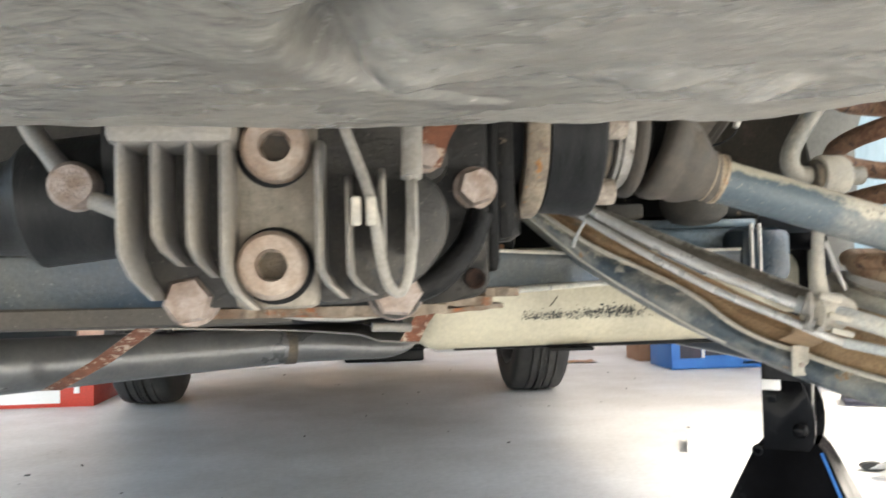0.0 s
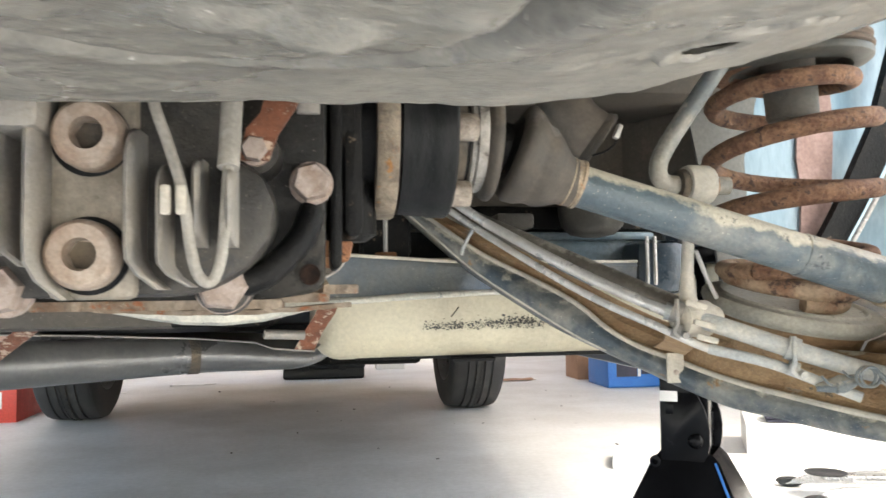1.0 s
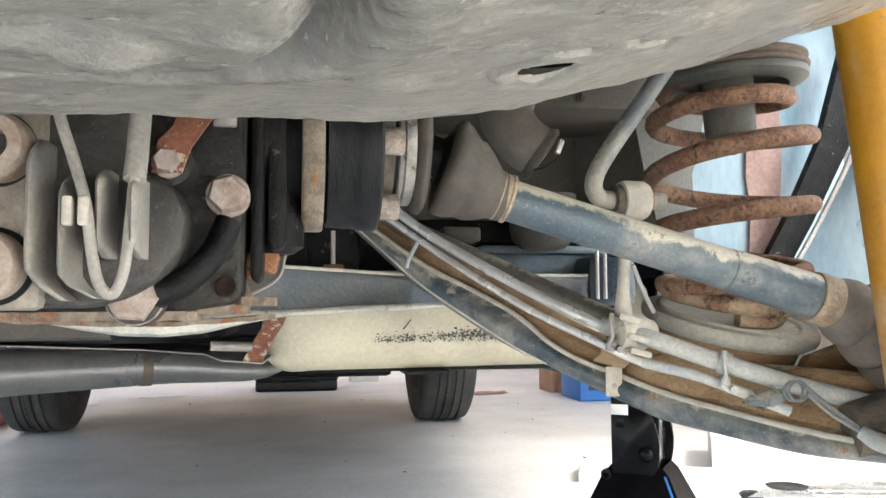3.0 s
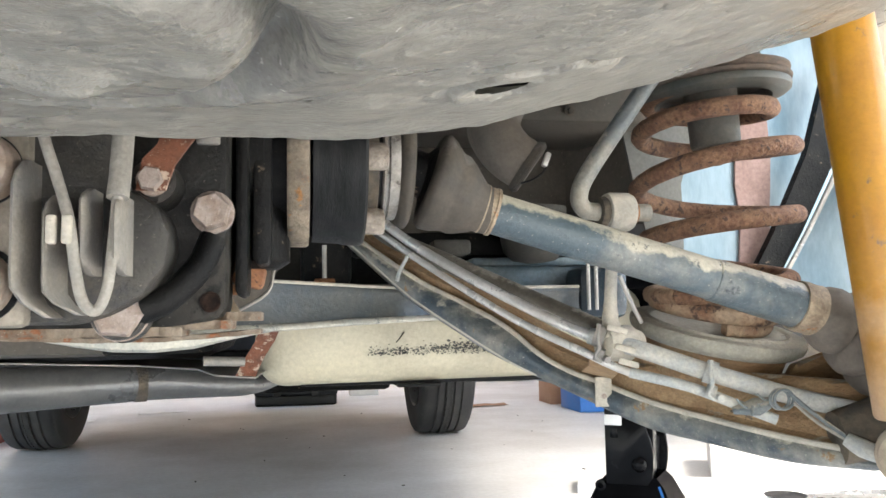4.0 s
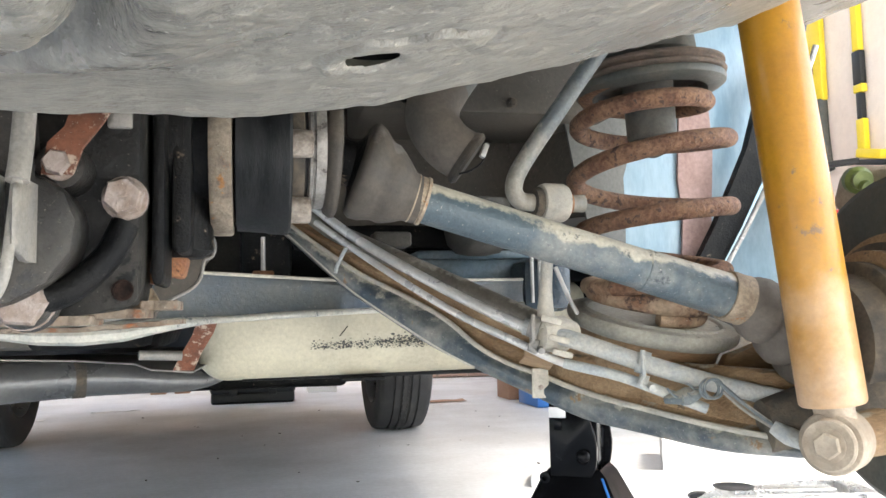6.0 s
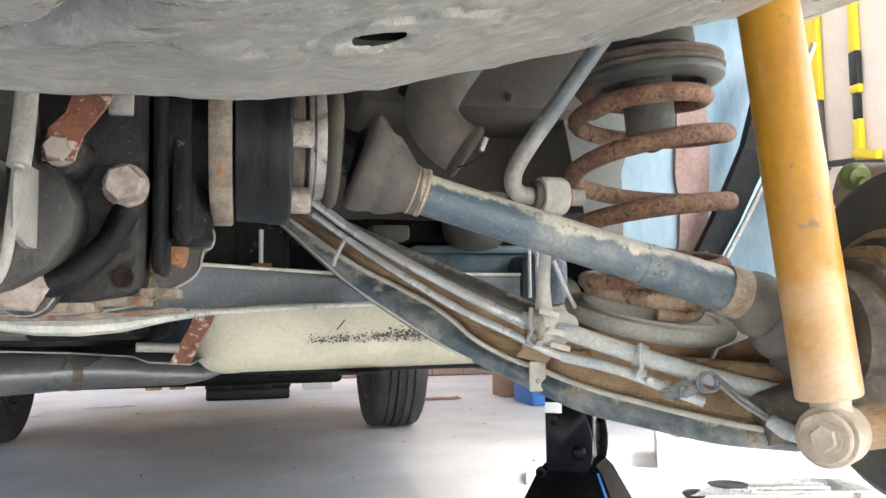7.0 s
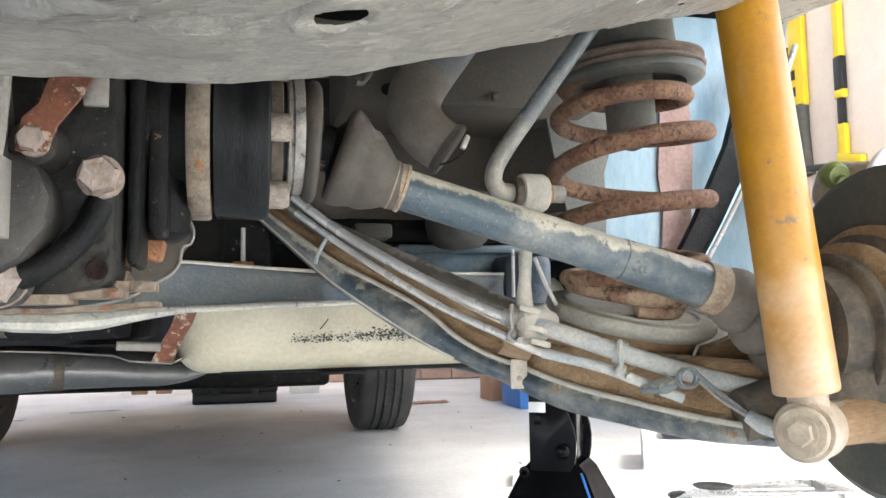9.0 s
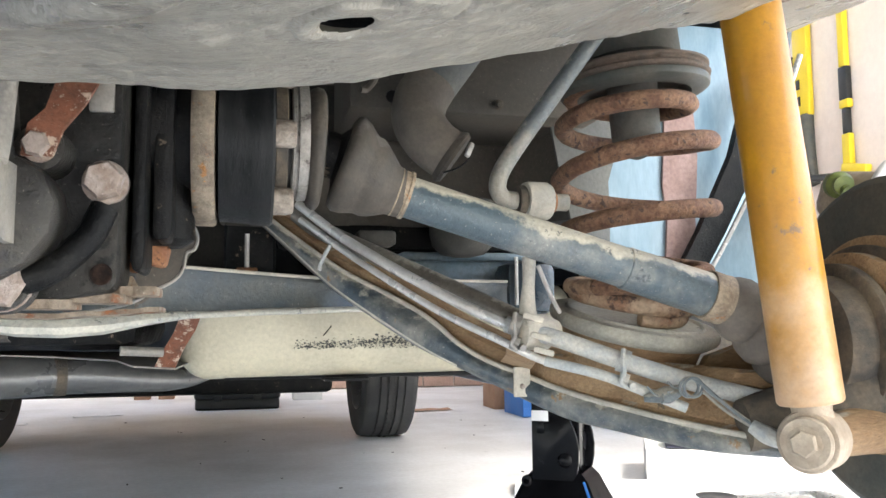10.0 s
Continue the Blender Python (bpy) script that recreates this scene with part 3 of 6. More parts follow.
    # outer shell, added to shade the underbody; arch cut low to block sun
    for s in (-1, 1):
        poly = [(-1.0, 0.62), (-0.35, 0.70), (-0.22, 0.78), (-0.10, 0.84), (0.1, 0.885), (0.32, 0.875), (0.44, 0.80), (0.50, 0.62), (0.55, 0.38), (2.4, 0.27),
                (2.45, 0.45), (2.6, 0.62), (2.83, 0.68), (3.06, 0.62), (3.2, 0.45), (3.25, 0.26), (3.7, 0.30), (3.72, 0.75), (2.6, 0.95), (-0.9, 1.08), (-1.05, 0.9)]
        part("side_panel", prism(bmesh.new(), poly, "x", 0.84 * s, 0.87 * s), M_BODY, car, "dark outer panel added to shade the underbody")
    part("deck", boxed((0, 1.35, 1.02), (1.72, 4.7, 0.03), 0.01), M_BODY, car, "dark outer panel added to shade the underbody")
    part("rear_valance", boxed((0, -1.02, 0.82), (1.72, 0.04, 0.4), 0.01), M_BODY, car)
    part("front_valance", boxed((0, 3.68, 0.55), (1.72, 0.04, 0.5), 0.01), M_BODY, car)
    part("front_beam", boxed((-0.02, 2.62, 0.270), (1.10, 0.16, 0.15), 0.02), M_BLACK, car, "dark front axle beam")
    part("sill_trim", boxed((0.66, 1.45, 0.345), (0.05, 1.7, 0.05), 0.01), M_BODY, car)
    return car


# ---- differential ----
def build_differential():
    d = thing("differential", (0.08, 0.0, 0.435), "dusty cast differential with finned rear cover and hex bolts", "differential")
    bm = bmesh.new()
    poly = [(-0.012, 0.47), (0.0, 0.443), (0.02, 0.434), (0.10, 0.433), (0.135, 0.436), (0.152, 0.4385), (0.1555, 0.443), (0.1565, 0.60), (-0.012, 0.60)]
    prism(bm, poly, "y", 0.006, 0.05, 0.004)
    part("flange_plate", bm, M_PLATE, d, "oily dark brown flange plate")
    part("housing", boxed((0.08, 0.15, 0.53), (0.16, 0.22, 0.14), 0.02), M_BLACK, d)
    # cover body: shallow box with rounded lower corners
    bm = bmesh.new()
    poly = [(-0.008, 0.60), (-0.008, 0.462), (-0.002, 0.447), (0.010, 0.439), (0.03, 0.437), (0.09, 0.437), (0.107, 0.440), (0.122, 0.449), (0.132, 0.463), (0.134, 0.477), (0.129, 0.490), (0.119, 0.497), (0.110, 0.499), (0.105, 0.60)]
    prism(bm, poly, "y", -0.026, 0.008, 0.006)
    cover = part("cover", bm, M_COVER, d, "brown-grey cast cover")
    part("cover_head", boxed((0.0185, -0.041, 0.531), (0.051, 0.034, 0.056), 0.005), M_CAST, cover)
    part("cover_pad", boxed((0.0575, -0.0265, 0.485), (0.036, 0.012, 0.098), 0.004), M_PAD, cover, "tan dusty pad between the plugs")
    # black rings paint the recess shade round each plug
    for z, r in ((0.504, 0.0162), (0.4545, 0.0166)):
        part("plug_shade_ring", lathe(bmesh.new(), [(0.0, r * 0.8), (0.0012, r), (0.003, r), (0.0035, r * 0.85)], (0.0570, -0.0305, z), (0, -1, 0), 32), M_BLACK, cover, "black ring painted as shade round the plug")
    # ribs
    for x, zb, zt, w, foot in ((-0.0015, 0.441, 0.545, 0.0050, 1), (0.0118, 0.455, 0.52, 0.005, 2), (0.0255, 0.450, 0.52, 0.005, 2), (0.0388, 0.436, 0.52, 0.0055, 1),
                               (0.0765, 0.440, 0.507, 0.0048, 1), (0.0885, 0.441, 0.492, 0.0038, 1), (0.1025, 0.458, 0.495, 0.0042, 0), (0.1155, 0.458, 0.492, 0.0042, 0)):
        bm = bmesh.new()
        n = 12
        pts = []
        for k in range(n):
            z = zt + (zb - zt) * k / (n - 1)
            end = min(k, n - 1 - k)
            out = -0.056 + 0.014 * max(0, 1 - end / 2.2) ** 2
            dx = (0, 0.010, 0.0075)[foot] * max(0, (k - 8.5) / 2.5) ** 2
            pts.append((x + dx, out, z))
        rows = [[(p[0] - w / 2, -0.024, p[2]), (p[0] - w / 2 * 0.7, p[1] + 0.002, p[2]), (p[0], p[1], p[2]), (p[0] + w / 2 * 0.7, p[1] + 0.002, p[2]), (p[0] + w / 2, -0.024, p[2])] for p in pts]
        sheet(bm, rows)
        for r in (rows[0], rows[-1]):
            bm.faces.new([bm.verts.new(p) for p in r])
        bmesh.ops.remove_doubles(bm, verts=bm.verts[:], dist=1e-5)
        part("rib", bm, M_CAST, cover, angle=60)
    # filler and drain plugs
    for x, z in ((0.0585, 0.504), (0.0565, 0.4545)):
        bm = bmesh.new()
        lathe(bm, [(0, 0.0146), (0.016, 0.0146), (0.019, 0.0140), (0.0205, 0.0124), (0.0202, 0.0068), (0.011, 0.0062), (0.011, 0.0)], (x, -0.027, z), (0, -1, 0), 36)
        plug = part("plug", bm, M_PLUG, d, "tan steel plug with hex socket")
        bm = bmesh.new()
        hexhead(bm, (x, -0.0380, z), (0, -1, 0), 0.0064, 0.0006, 0.2, 0)
        part("socket", bm, M_DIRT, plug, "dark hexagon socket")
    # bolts
    for x, y, z, r, h in ((0.1488, 0.0045, 0.491, 0.0096, 0.010), (0.109, -0.009, 0.442, 0.0120, 0.010), (0.019, -0.018, 0.4405, 0.0108, 0.013)):
        part("bolt", hexhead(bmesh.new(), (x, y, z), (0, -1, 0), r, h, 0.25 + x * 9), M_BOLT, d, "dull steel hexagon bolt")
    part("bolt", hexhead(bmesh.new(), (0.1235, -0.016, 0.503), (0, -1, 0), 0.0060, 0.008, 0.1, 1.2), M_BOLT, d, "dull steel hexagon bolt")
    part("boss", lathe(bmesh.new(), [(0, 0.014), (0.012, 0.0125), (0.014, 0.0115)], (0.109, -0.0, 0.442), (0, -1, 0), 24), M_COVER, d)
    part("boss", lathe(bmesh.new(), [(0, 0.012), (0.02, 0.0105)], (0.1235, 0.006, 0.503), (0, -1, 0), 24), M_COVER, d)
    bm = lathe(bmesh.new(), [(0, 0.0052), (0.0012, 0.0050), (0.0012, 0.0040), (-0.012, 0.0036)], (0.1480, 0.0055, 0.4470), (0, -1, 0), 20)
    part("bolt_hole", bm, M_HOLE, d, "small rusty bolt hole")
    # cast web from the cover to the lower flange
    part("web", tube(bmesh.new(), [(0.150, -0.002, 0.478), (0.143, -0.006, 0.462), (0.128, -0.010, 0.447), (0.112, -0.012, 0.441)], 0.0065, 10), M_BLACK, d, "oily black casting rib")
    bm = bmesh.new()
    sheet(bm, [[(0.117, -0.020, 0.498), (0.130, -0.020, 0.498)], [(0.120, -0.022, 0.512), (0.134, -0.020, 0.510)], [(0.126, -0.018, 0.520), (0.142, -0.014, 0.524)], [(0.13, -0.01, 0.54), (0.148, -0.006, 0.54)]], 0.003)
    part("bracket", bm, M_REDRUST, d, "orange rusty bracket tab")
    part("tab", boxed((0.1475, -0.004, 0.533), (0.011, 0.004, 0.020), 0.001), M_CAST, d)
    # sensor cable
    pts = [(0.083, -0.046, 0.53), (0.086, -0.05, 0.515), (0.092, -0.053, 0.498), (0.098, -0.056, 0.479), (0.101, -0.056, 0.458), (0.104, -0.056, 0.446), (0.109, -0.055, 0.4425), (0.113, -0.055, 0.452), (0.1142, -0.052, 0.47), (0.115, -0.048, 0.492)]
    cable = part("cable", tube(bmesh.new(), pts, 0.0023, 10), M_CABLE, d, "grey sensor cable looped over the cover")
    part("sleeve", tube(bmesh.new(), [(0.115, -0.048, 0.490), (0.1155, -0.044, 0.506), (0.117, -0.040, 0.55)], 0.0046, 12), M_CABLE, d, "dusty cable sleeve")
    for x in (0.0905, 0.0965):
        part("cable_clip", boxed((x + 0.0012, -0.0575, 0.4755), (0.0042, 0.004, 0.012), 0.0012), M_DUST_GLINT, cable, "pale clip")
    # gasket edge and stepped lower plates
    for x0, x1, y, z in ((0.02, 0.135, 0.02, 0.4335), (0.118, 0.158, 0.028, 0.4365), (0.148, 0.172, 0.036, 0.4405)):
        rag, bm = random.Random(int(x0 * 1000)), bmesh.new()
        k = int((x1 - x0) / 0.005)
        edge = [(x0 + (x1 - x0) * i / k + rag.uniform(-0.001, 0.001), y - 0.015 + rag.uniform(-0.0025, 0.002)) for i in range(k + 1)]
        prism(bm, edge + [(x1, y + 0.015), (x0, y + 0.015)], "z", z - 0.0028, z + 0.0018, 0.0007)
        part("step_plate", bm, M_STEP, d, "brown flaking edge plate")
    part("side_mount", lathe(bmesh.new(), [(0, 0.012), (0.004, 0.018), (0.05, 0.018), (0.055, 0.012)], (0.168, 0.085, 0.468), (0, 0, 1), 24), M_BLACK, d, "black rubber mount")
    # left output joint
    ax = (0.01, 0.095, 0.525)
    part("output_flange", lathe(bmesh.new(), [(0, 0.04), (0.035, 0.046), (0.05, 0.046), (0.052, 0.03)], ax, (-1, 0, 0), 40), M_CVBLACK, d)
    # crumbling plate and mount beneath
    rng = random.Random(4)
    bm = bmesh.new()
    rows = [[(0.02 + 0.15 * i / 24, 0.055 + 0.02 * j, 0.4335 - 0.004 * math.sin(i / 24 * 3.1) + rng.uniform(-0.0005, 0.0005)) for j in range(3)] for i in range(25)]
    sheet(bm, rows, 0.0025, (0, 0, -1))
    part("mount_plate", bm, M_STEP, d, "flaking rusty plate")
    part("mount_lug", boxed((0.1625, 0.088, 0.4645), (0.018, 0.020, 0.014), 0.003, pose(0, 0, 0, 0, 12, 0)), M_RUST, d, "rusty lug")
    part("lug_foot", boxed((0.1555, 0.082, 0.4560), (0.010, 0.012, 0.006), 0.002), M_RUST, d, "rusty lug")
    part("edge_clip", sheet(bmesh.new(), [[(0.150, 0.070, 0.4495), (0.154, 0.070, 0.4505)], [(0.1515, 0.068, 0.4430), (0.1575, 0.068, 0.4445)], [(0.1535, 0.066, 0.4395), (0.1600, 0.066, 0.4400)], [(0.146, 0.064, 0.4375), (0.154, 0.064, 0.4368)]], 0.003), M_TAN, d, "small tan bent clip")
    for x, y, w, zb in ((0.1612, 0.040, 0.0062, 0.450), (0.1712, 0.058, 0.0098, 0.468)):
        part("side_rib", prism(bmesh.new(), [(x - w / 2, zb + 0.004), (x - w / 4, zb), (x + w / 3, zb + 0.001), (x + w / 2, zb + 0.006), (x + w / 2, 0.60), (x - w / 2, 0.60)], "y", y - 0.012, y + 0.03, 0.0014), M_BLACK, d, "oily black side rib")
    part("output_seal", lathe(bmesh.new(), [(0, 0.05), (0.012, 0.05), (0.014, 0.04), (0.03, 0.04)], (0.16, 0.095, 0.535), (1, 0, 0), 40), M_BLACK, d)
    return d


# ---- half shaft: inner joint, boot, tube, outer boot ----
SHAFT_A = Vector((0.262, 0.10, 0.5197))
SHAFT_DIR = (Vector((0.537, 0.10, 0.439)) - SHAFT_A).normalized()


def build_half_shaft():
    d = thing("half_shaft", (0.40, 0.10, 0.478), "blue-grey drive shaft with peeling paint, rubber boots at both ends", "drive shaft", "drive shafts")
    c = (0.0, 0.098, 0.536)
    j = part("inner_joint", lathe(bmesh.new(), [(0.198, 0.046), (0.199, 0.0505), (0.216, 0.0515), (0.2175, 0.0522), (0.2285, 0.0526), (0.230, 0.0515), (0.2305, 0.036), (0.240, 0.033), (0.241, 0.02)], c, (1, 0, 0), 64), M_CVBLACK, d, "black joint housing")
    part("flange_ring", lathe(bmesh.new(), [(0.184, 0.03), (0.1845, 0.0525), (0.186, 0.0535), (0.1955, 0.0535), (0.197, 0.0525), (0.198, 0.03)], c, (1, 0, 0), 64), M_FLANGE, d, "tan stained flange ring")
    part("cap_ring", lathe(bmesh.new(), [(0.2395, 0.02), (0.240, 0.0348), (0.241, 0.0362), (0.2425, 0.0362), (0.243, 0.0350), (0.2438, 0.0350), (0.2444, 0.0366), (0.2490, 0.0366), (0.2505, 0.0356), (0.251, 0.02)], c, (1, 0, 0), 64), M_RING, d, "pale steel ring")
    part("core", lathe(bmesh.new(), [(0.2308, 0.020), (0.231, 0.0372), (0.2372, 0.0372), (0.2380, 0.034), (0.2392, 0.030)], c, (1, 0, 0), 48), M_DIRT, j, "brown-grey joint core")
    for k in range(6):
        a = radians(k * 60 + 7)
        p = (0.2300, c[1] + 0.0432 * math.cos(a), c[2] + 0.0432 * math.sin(a))
        part("bolt", lathe(bmesh.new(), [(0, 0.0080), (0.0095, 0.0080), (0.0112, 0.0074), (0.0118, 0.006), (0.0100, 0.0052), (0.0100, 0.0)], p, (1, 0, 0), 18, close=False), M_PEG, j)
    s, tilt = SHAFT_A, 17.2
    boot = part("inner_boot", loft(bmesh.new(), [(0.2722, 0.5268, 19, 0.0245), (0.2736, 0.5256, 20, 0.0300), (0.2765, 0.5240, 20, 0.0316), (0.2815, 0.5212, 19, 0.0300), (0.2858, 0.5188, 18, 0.0270), (0.2880, 0.5175, 18, 0.0258), (0.2915, 0.5158, 18, 0.0258), (0.2960, 0.5132, 18, 0.0232), (0.3005, 0.5106, 18, 0.0198), (0.3050, 0.5082, 18, 0.0162), (0.3120, 0.5052, 18, 0.0150)], 0.10, 56), M_RUBBER, d, "grey dusty rubber boot", angle=70)
    part("boot_collar", loft(bmesh.new(), [(0.2505, 0.5335, 1, 0.0335), (0.2522, 0.5332, 2, 0.0364), (0.2552, 0.5326, 2, 0.0382), (0.2582, 0.5320, 3, 0.0378), (0.2600, 0.5316, 3, 0.0352), (0.2606, 0.5313, 4, 0.0290)], 0.10, 56), M_RUBBER, boot, "grey dusty rubber collar", angle=70)
    # shade of the fold put in as a black core between the lobes
    part("boot_fold_shade", loft(bmesh.new(), [(0.2600, 0.5312, 4, 0.0215), (0.2625, 0.5303, 6, 0.0150), (0.2690, 0.5283, 14, 0.0145), (0.2726, 0.5266, 19, 0.0220)], 0.10, 40), M_BLACK, boot, "rubber fold painted black for its deep shade")
    along = Vector((math.cos(radians(tilt)), 0, -math.sin(radians(tilt))))
    part("boot_clamp", lathe(bmesh.new(), [(-0.0052, 0.013), (-0.005, 0.0156), (-0.0028, 0.0160), (-0.0024, 0.0153), (0.0024, 0.0153), (0.0028, 0.0160), (0.0048, 0.0157), (0.005, 0.012)], Vector((0.3105, 0.10, 0.5062)), along, 40), M_TAN, d, "tan clamp band")
    end = (Vector((0.537, 0.10, 0.439)) - s).length
    part("tube", lathe(bmesh.new(), [(0.050, 0.0130), (0.056, 0.0134), (0.16, 0.0136), (end - 0.075, 0.0138), (end - 0.0742, 0.0145), (end - 0.04, 0.0152), (end - 0.012, 0.0157), (end - 0.010, 0.0160)], s, SHAFT_DIR, 44), M_SHAFT, d)
    part("weld_bead", lathe(bmesh.new(), [(end - 0.0765, 0.0136), (end - 0.076, 0.0143), (end - 0.0745, 0.0147), (end - 0.0735, 0.0143)], s, SHAFT_DIR, 40, close=False), M_SHAFT, d, "thin weld ring")
    part("boot_clamp", lathe(bmesh.new(), [(end - 0.013, 0.014), (end - 0.0128, 0.0172), (end - 0.009, 0.0177), (end - 0.002, 0.0174), (end + 0.002, 0.0178), (end + 0.003, 0.015)], s, SHAFT_DIR, 40), M_TAN, d, "tan clamp band")
    part("outer_boot", loft(bmesh.new(), [(0.5370, 0.4385, 17, 0.0165), (0.5400, 0.4370, 17, 0.0180), (0.5445, 0.4345, 17, 0.0212), (0.5505, 0.4318, 18, 0.0228), (0.5560, 0.4295, 18, 0.0222), (0.5580, 0.4280, 19, 0.0190),
                                          (0.5605, 0.4268, 19, 0.0205), (0.5640, 0.4250, 19, 0.0278), (0.5700, 0.4222, 20, 0.0300), (0.5755, 0.4200, 20, 0.0290), (0.5775, 0.4190, 20, 0.0245), (0.5800, 0.4175, 20, 0.0255),
                                          (0.5835, 0.4158, 20, 0.0345), (0.5900, 0.4135, 20, 0.0368), (0.5965, 0.4110, 18, 0.0352), (0.5985, 0.4100, 15, 0.0300), (0.612, 0.4085, 8, 0.032)], 0.10, 52), M_BOOTDUST, d, "grey ribbed rubber boot", angle=70)
    return d


def build_left_shaft():
    d = thing("half_shaft", (-0.2, 0.1, 0.47), "grey drive shaft on the far side, pale bolt at its joint", "drive shaft", "drive shafts")
    part("joint", lathe(bmesh.new(), [(0.04, 0.02), (0.041, 0.036), (0.09, 0.036), (0.10, 0.028), (0.14, 0.022)], (0.0, 0.10, 0.505), (-1, 0, -0.12), 40), M_CVBLACK, d)
    part("tube", tube(bmesh.new(), [(-0.10, 0.10, 0.493), (-0.35, 0.10, 0.45), (-0.62, 0.10, 0.39)], 0.018, 20, 2), M_SHAFT, d)
    part("bolt", lathe(bmesh.new(), [(0, 0.0125), (0.014, 0.0122), (0.017, 0.010)], (-0.052, 0.052, 0.4985), (0.1, -1, 0), 24), M_BOLT, d, "pale steel bolt head")
    part("brace", tube(bmesh.new(), [(-0.13, 0.11, 0.61), (-0.092, 0.09, 0.54), (-0.06, 0.06, 0.505)], 0.006, 10), M_CAST, d)
    part("lever", tube(bmesh.new(), [(-0.052, 0.055, 0.495), (-0.03, 0.03, 0.487), (-0.008, 0.012, 0.478)], 0.005, 10), M_CAST, d)
    return d


# ---- rear subframe ----
def build_subframe():
    d = thing("rear_subframe", (0.1, 0.32, 0.42), "dark blue-grey pressed steel rear axle beam with dusty lower lip", "axle beam")
    xs = np.linspace(-0.55, 0.50, 90)
    top = lambda x: lerp(x, [-0.55, 0.10, 0.165, 0.287, 0.5], [0.475, 0.472, 0.472, 0.468, 0.4715])
    fold = lambda x: lerp(x, [-0.55, -0.02, 0.02, 0.06, 0.10, 0.12, 0.15, 0.19, 0.24, 0.31, 0.45, 0.5], [0.433, 0.4290, 0.4315, 0.4318, 0.4325, 0.4335, 0.4348, 0.4355, 0.439, 0.441, 0.4445, 0.446])
    low = lambda x: lerp(x, [-0.55, -0.02, 0.02, 0.05, 0.08, 0.11, 0.14, 0.17, 0.215, 0.305, 0.45, 0.5], [0.432, 0.428, 0.4205, 0.4160, 0.4148, 0.4172, 0.424, 0.4292, 0.4318, 0.4358, 0.440, 0.4415])
    front = lambda x: lerp(x, [-0.55, -0.1, 0.05, 0.12, 0.17, 0.226, 0.29, 0.35, 0.46, 0.5], [0.30, 0.29, 0.27, 0.275, 0.296, 0.33, 0.37, 0.40, 0.445, 0.46])
    bm = bmesh.new()
    rows = []
    for x in xs:
        t, b, f = top(x), fold(x), front(x)
        rows.append([(x, f + 0.09, t), (x, f + 0.010, t), (x, f + 0.004, t - 0.0005), (x, f + 0.001, t - 0.002), (x, f + 0.0005, t - 0.005), (x, f + 0.003, t * 0.7 + b * 0.3), (x, f + 0.004, t * 0.35 + b * 0.65), (x, f + 0.002, b + 0.003), (x, f + 0.001, b), (x, f + 0.09, b)])
    sheet(bm, rows)
    part("beam", bm, M_BEAM, d)
    rng, bm, rows = random.Random(31), bmesh.new(), []
    for x in np.linspace(-0.02, 0.50, 105):
        f, a, b = front(x), fold(x), low(x)
        k = rng.uniform(-0.0004, 0.0004)
        g = (a - b) / 0.012
        rows.append([(x, f + 0.004, a + 0.0006), (x, f - 0.001 + k, a + 0.0004), (x, f - 0.004 * g - 0.002, a * 0.75 + b * 0.25), (x, f - 0.0065 * g - 0.002, a * 0.45 + b * 0.55), (x, f - 0.006 * g - 0.002, a * 0.15 + b * 0.85 + k), (x, f - 0.003 * g, b), (x, f + 0.006, b + 0.0004), (x, f + 0.04, b + 0.003)])
    sheet(bm, rows)
    part("lip", bm, M_LIP, d, "cream dusty lower lip")
    # cream strip paints the highlight along the beam's upper edge
    part("upper_edge_glint", tube(bmesh.new(), [(x, front(x) + 0.002, top(x) - 0.0002) for x in np.linspace(0.166, 0.50, 8)], 0.0017, 8, 3), M_DUST_GLINT, d, "cream upper edge painted as a highlight")
    bm = bmesh.new()
    sheet(bm, [[(x, 0.30, 0.4325), (x, 0.296, 0.428), (x, 0.298, 0.4145), (x, 0.31, 0.4115)] for x in np.linspace(-0.40, 0.035, 14)], 0.002)
    part("lower_pan", bm, M_PAN, d, "grey-brown plate under the beam")
    poly = [(0.140, 0.4334), (0.1425, 0.4404), (0.1507, 0.4469), (0.1648, 0.4545), (0.1712, 0.4627), (0.1736, 0.4744), (0.1794, 0.4774), (0.1818, 0.485), (0.1806, 0.4932), (0.1753, 0.5003), (0.1695, 0.5073), (0.159, 0.5131), (0.140, 0.5131)]
    ear = part("end_flange", prism(bmesh.new(), poly, "y", 0.200, 0.212, 0.0016), M_PAN, d, "grey-brown curved end flange")
    rim = [(0.1765, 0.499), (0.1815, 0.487), (0.1797, 0.478), (0.1742, 0.4748), (0.1718, 0.463), (0.1652, 0.4548), (0.151, 0.447), (0.140, 0.4405)]
    part("flange_rim", tube(bmesh.new(), [(x, 0.200, z) for x, z in rim] + [(0.120, 0.225, 0.4362), (0.09, 0.248, 0.4330), (0.05, 0.262, 0.4318), (0.0, 0.27, 0.4312)], 0.0012, 8, 5), M_CAST, ear, "pale worn rim")
    part("beam_end", boxed((0.53, 0.52, 0.465), (0.06, 0.12, 0.06), 0.012), M_BEAM, d)
    part("body_mount", lathe(bmesh.new(), [(0, 0.03), (0.04, 0.028), (0.2, 0.02)], (0.50, 0.56, 0.47), (0, 0, 1), 24), M_RUBBER, d)
    part("body_mount", lathe(bmesh.new(), [(0, 0.03), (0.04, 0.028), (0.2, 0.02)], (-0.48, 0.36, 0.46), (0, 0, 1), 24), M_RUBBER, d)
    part("diff_hanger", boxed((0.08, 0.25, 0.485), (0.1, 0.08, 0.07), 0.01), M_BLACK, d)
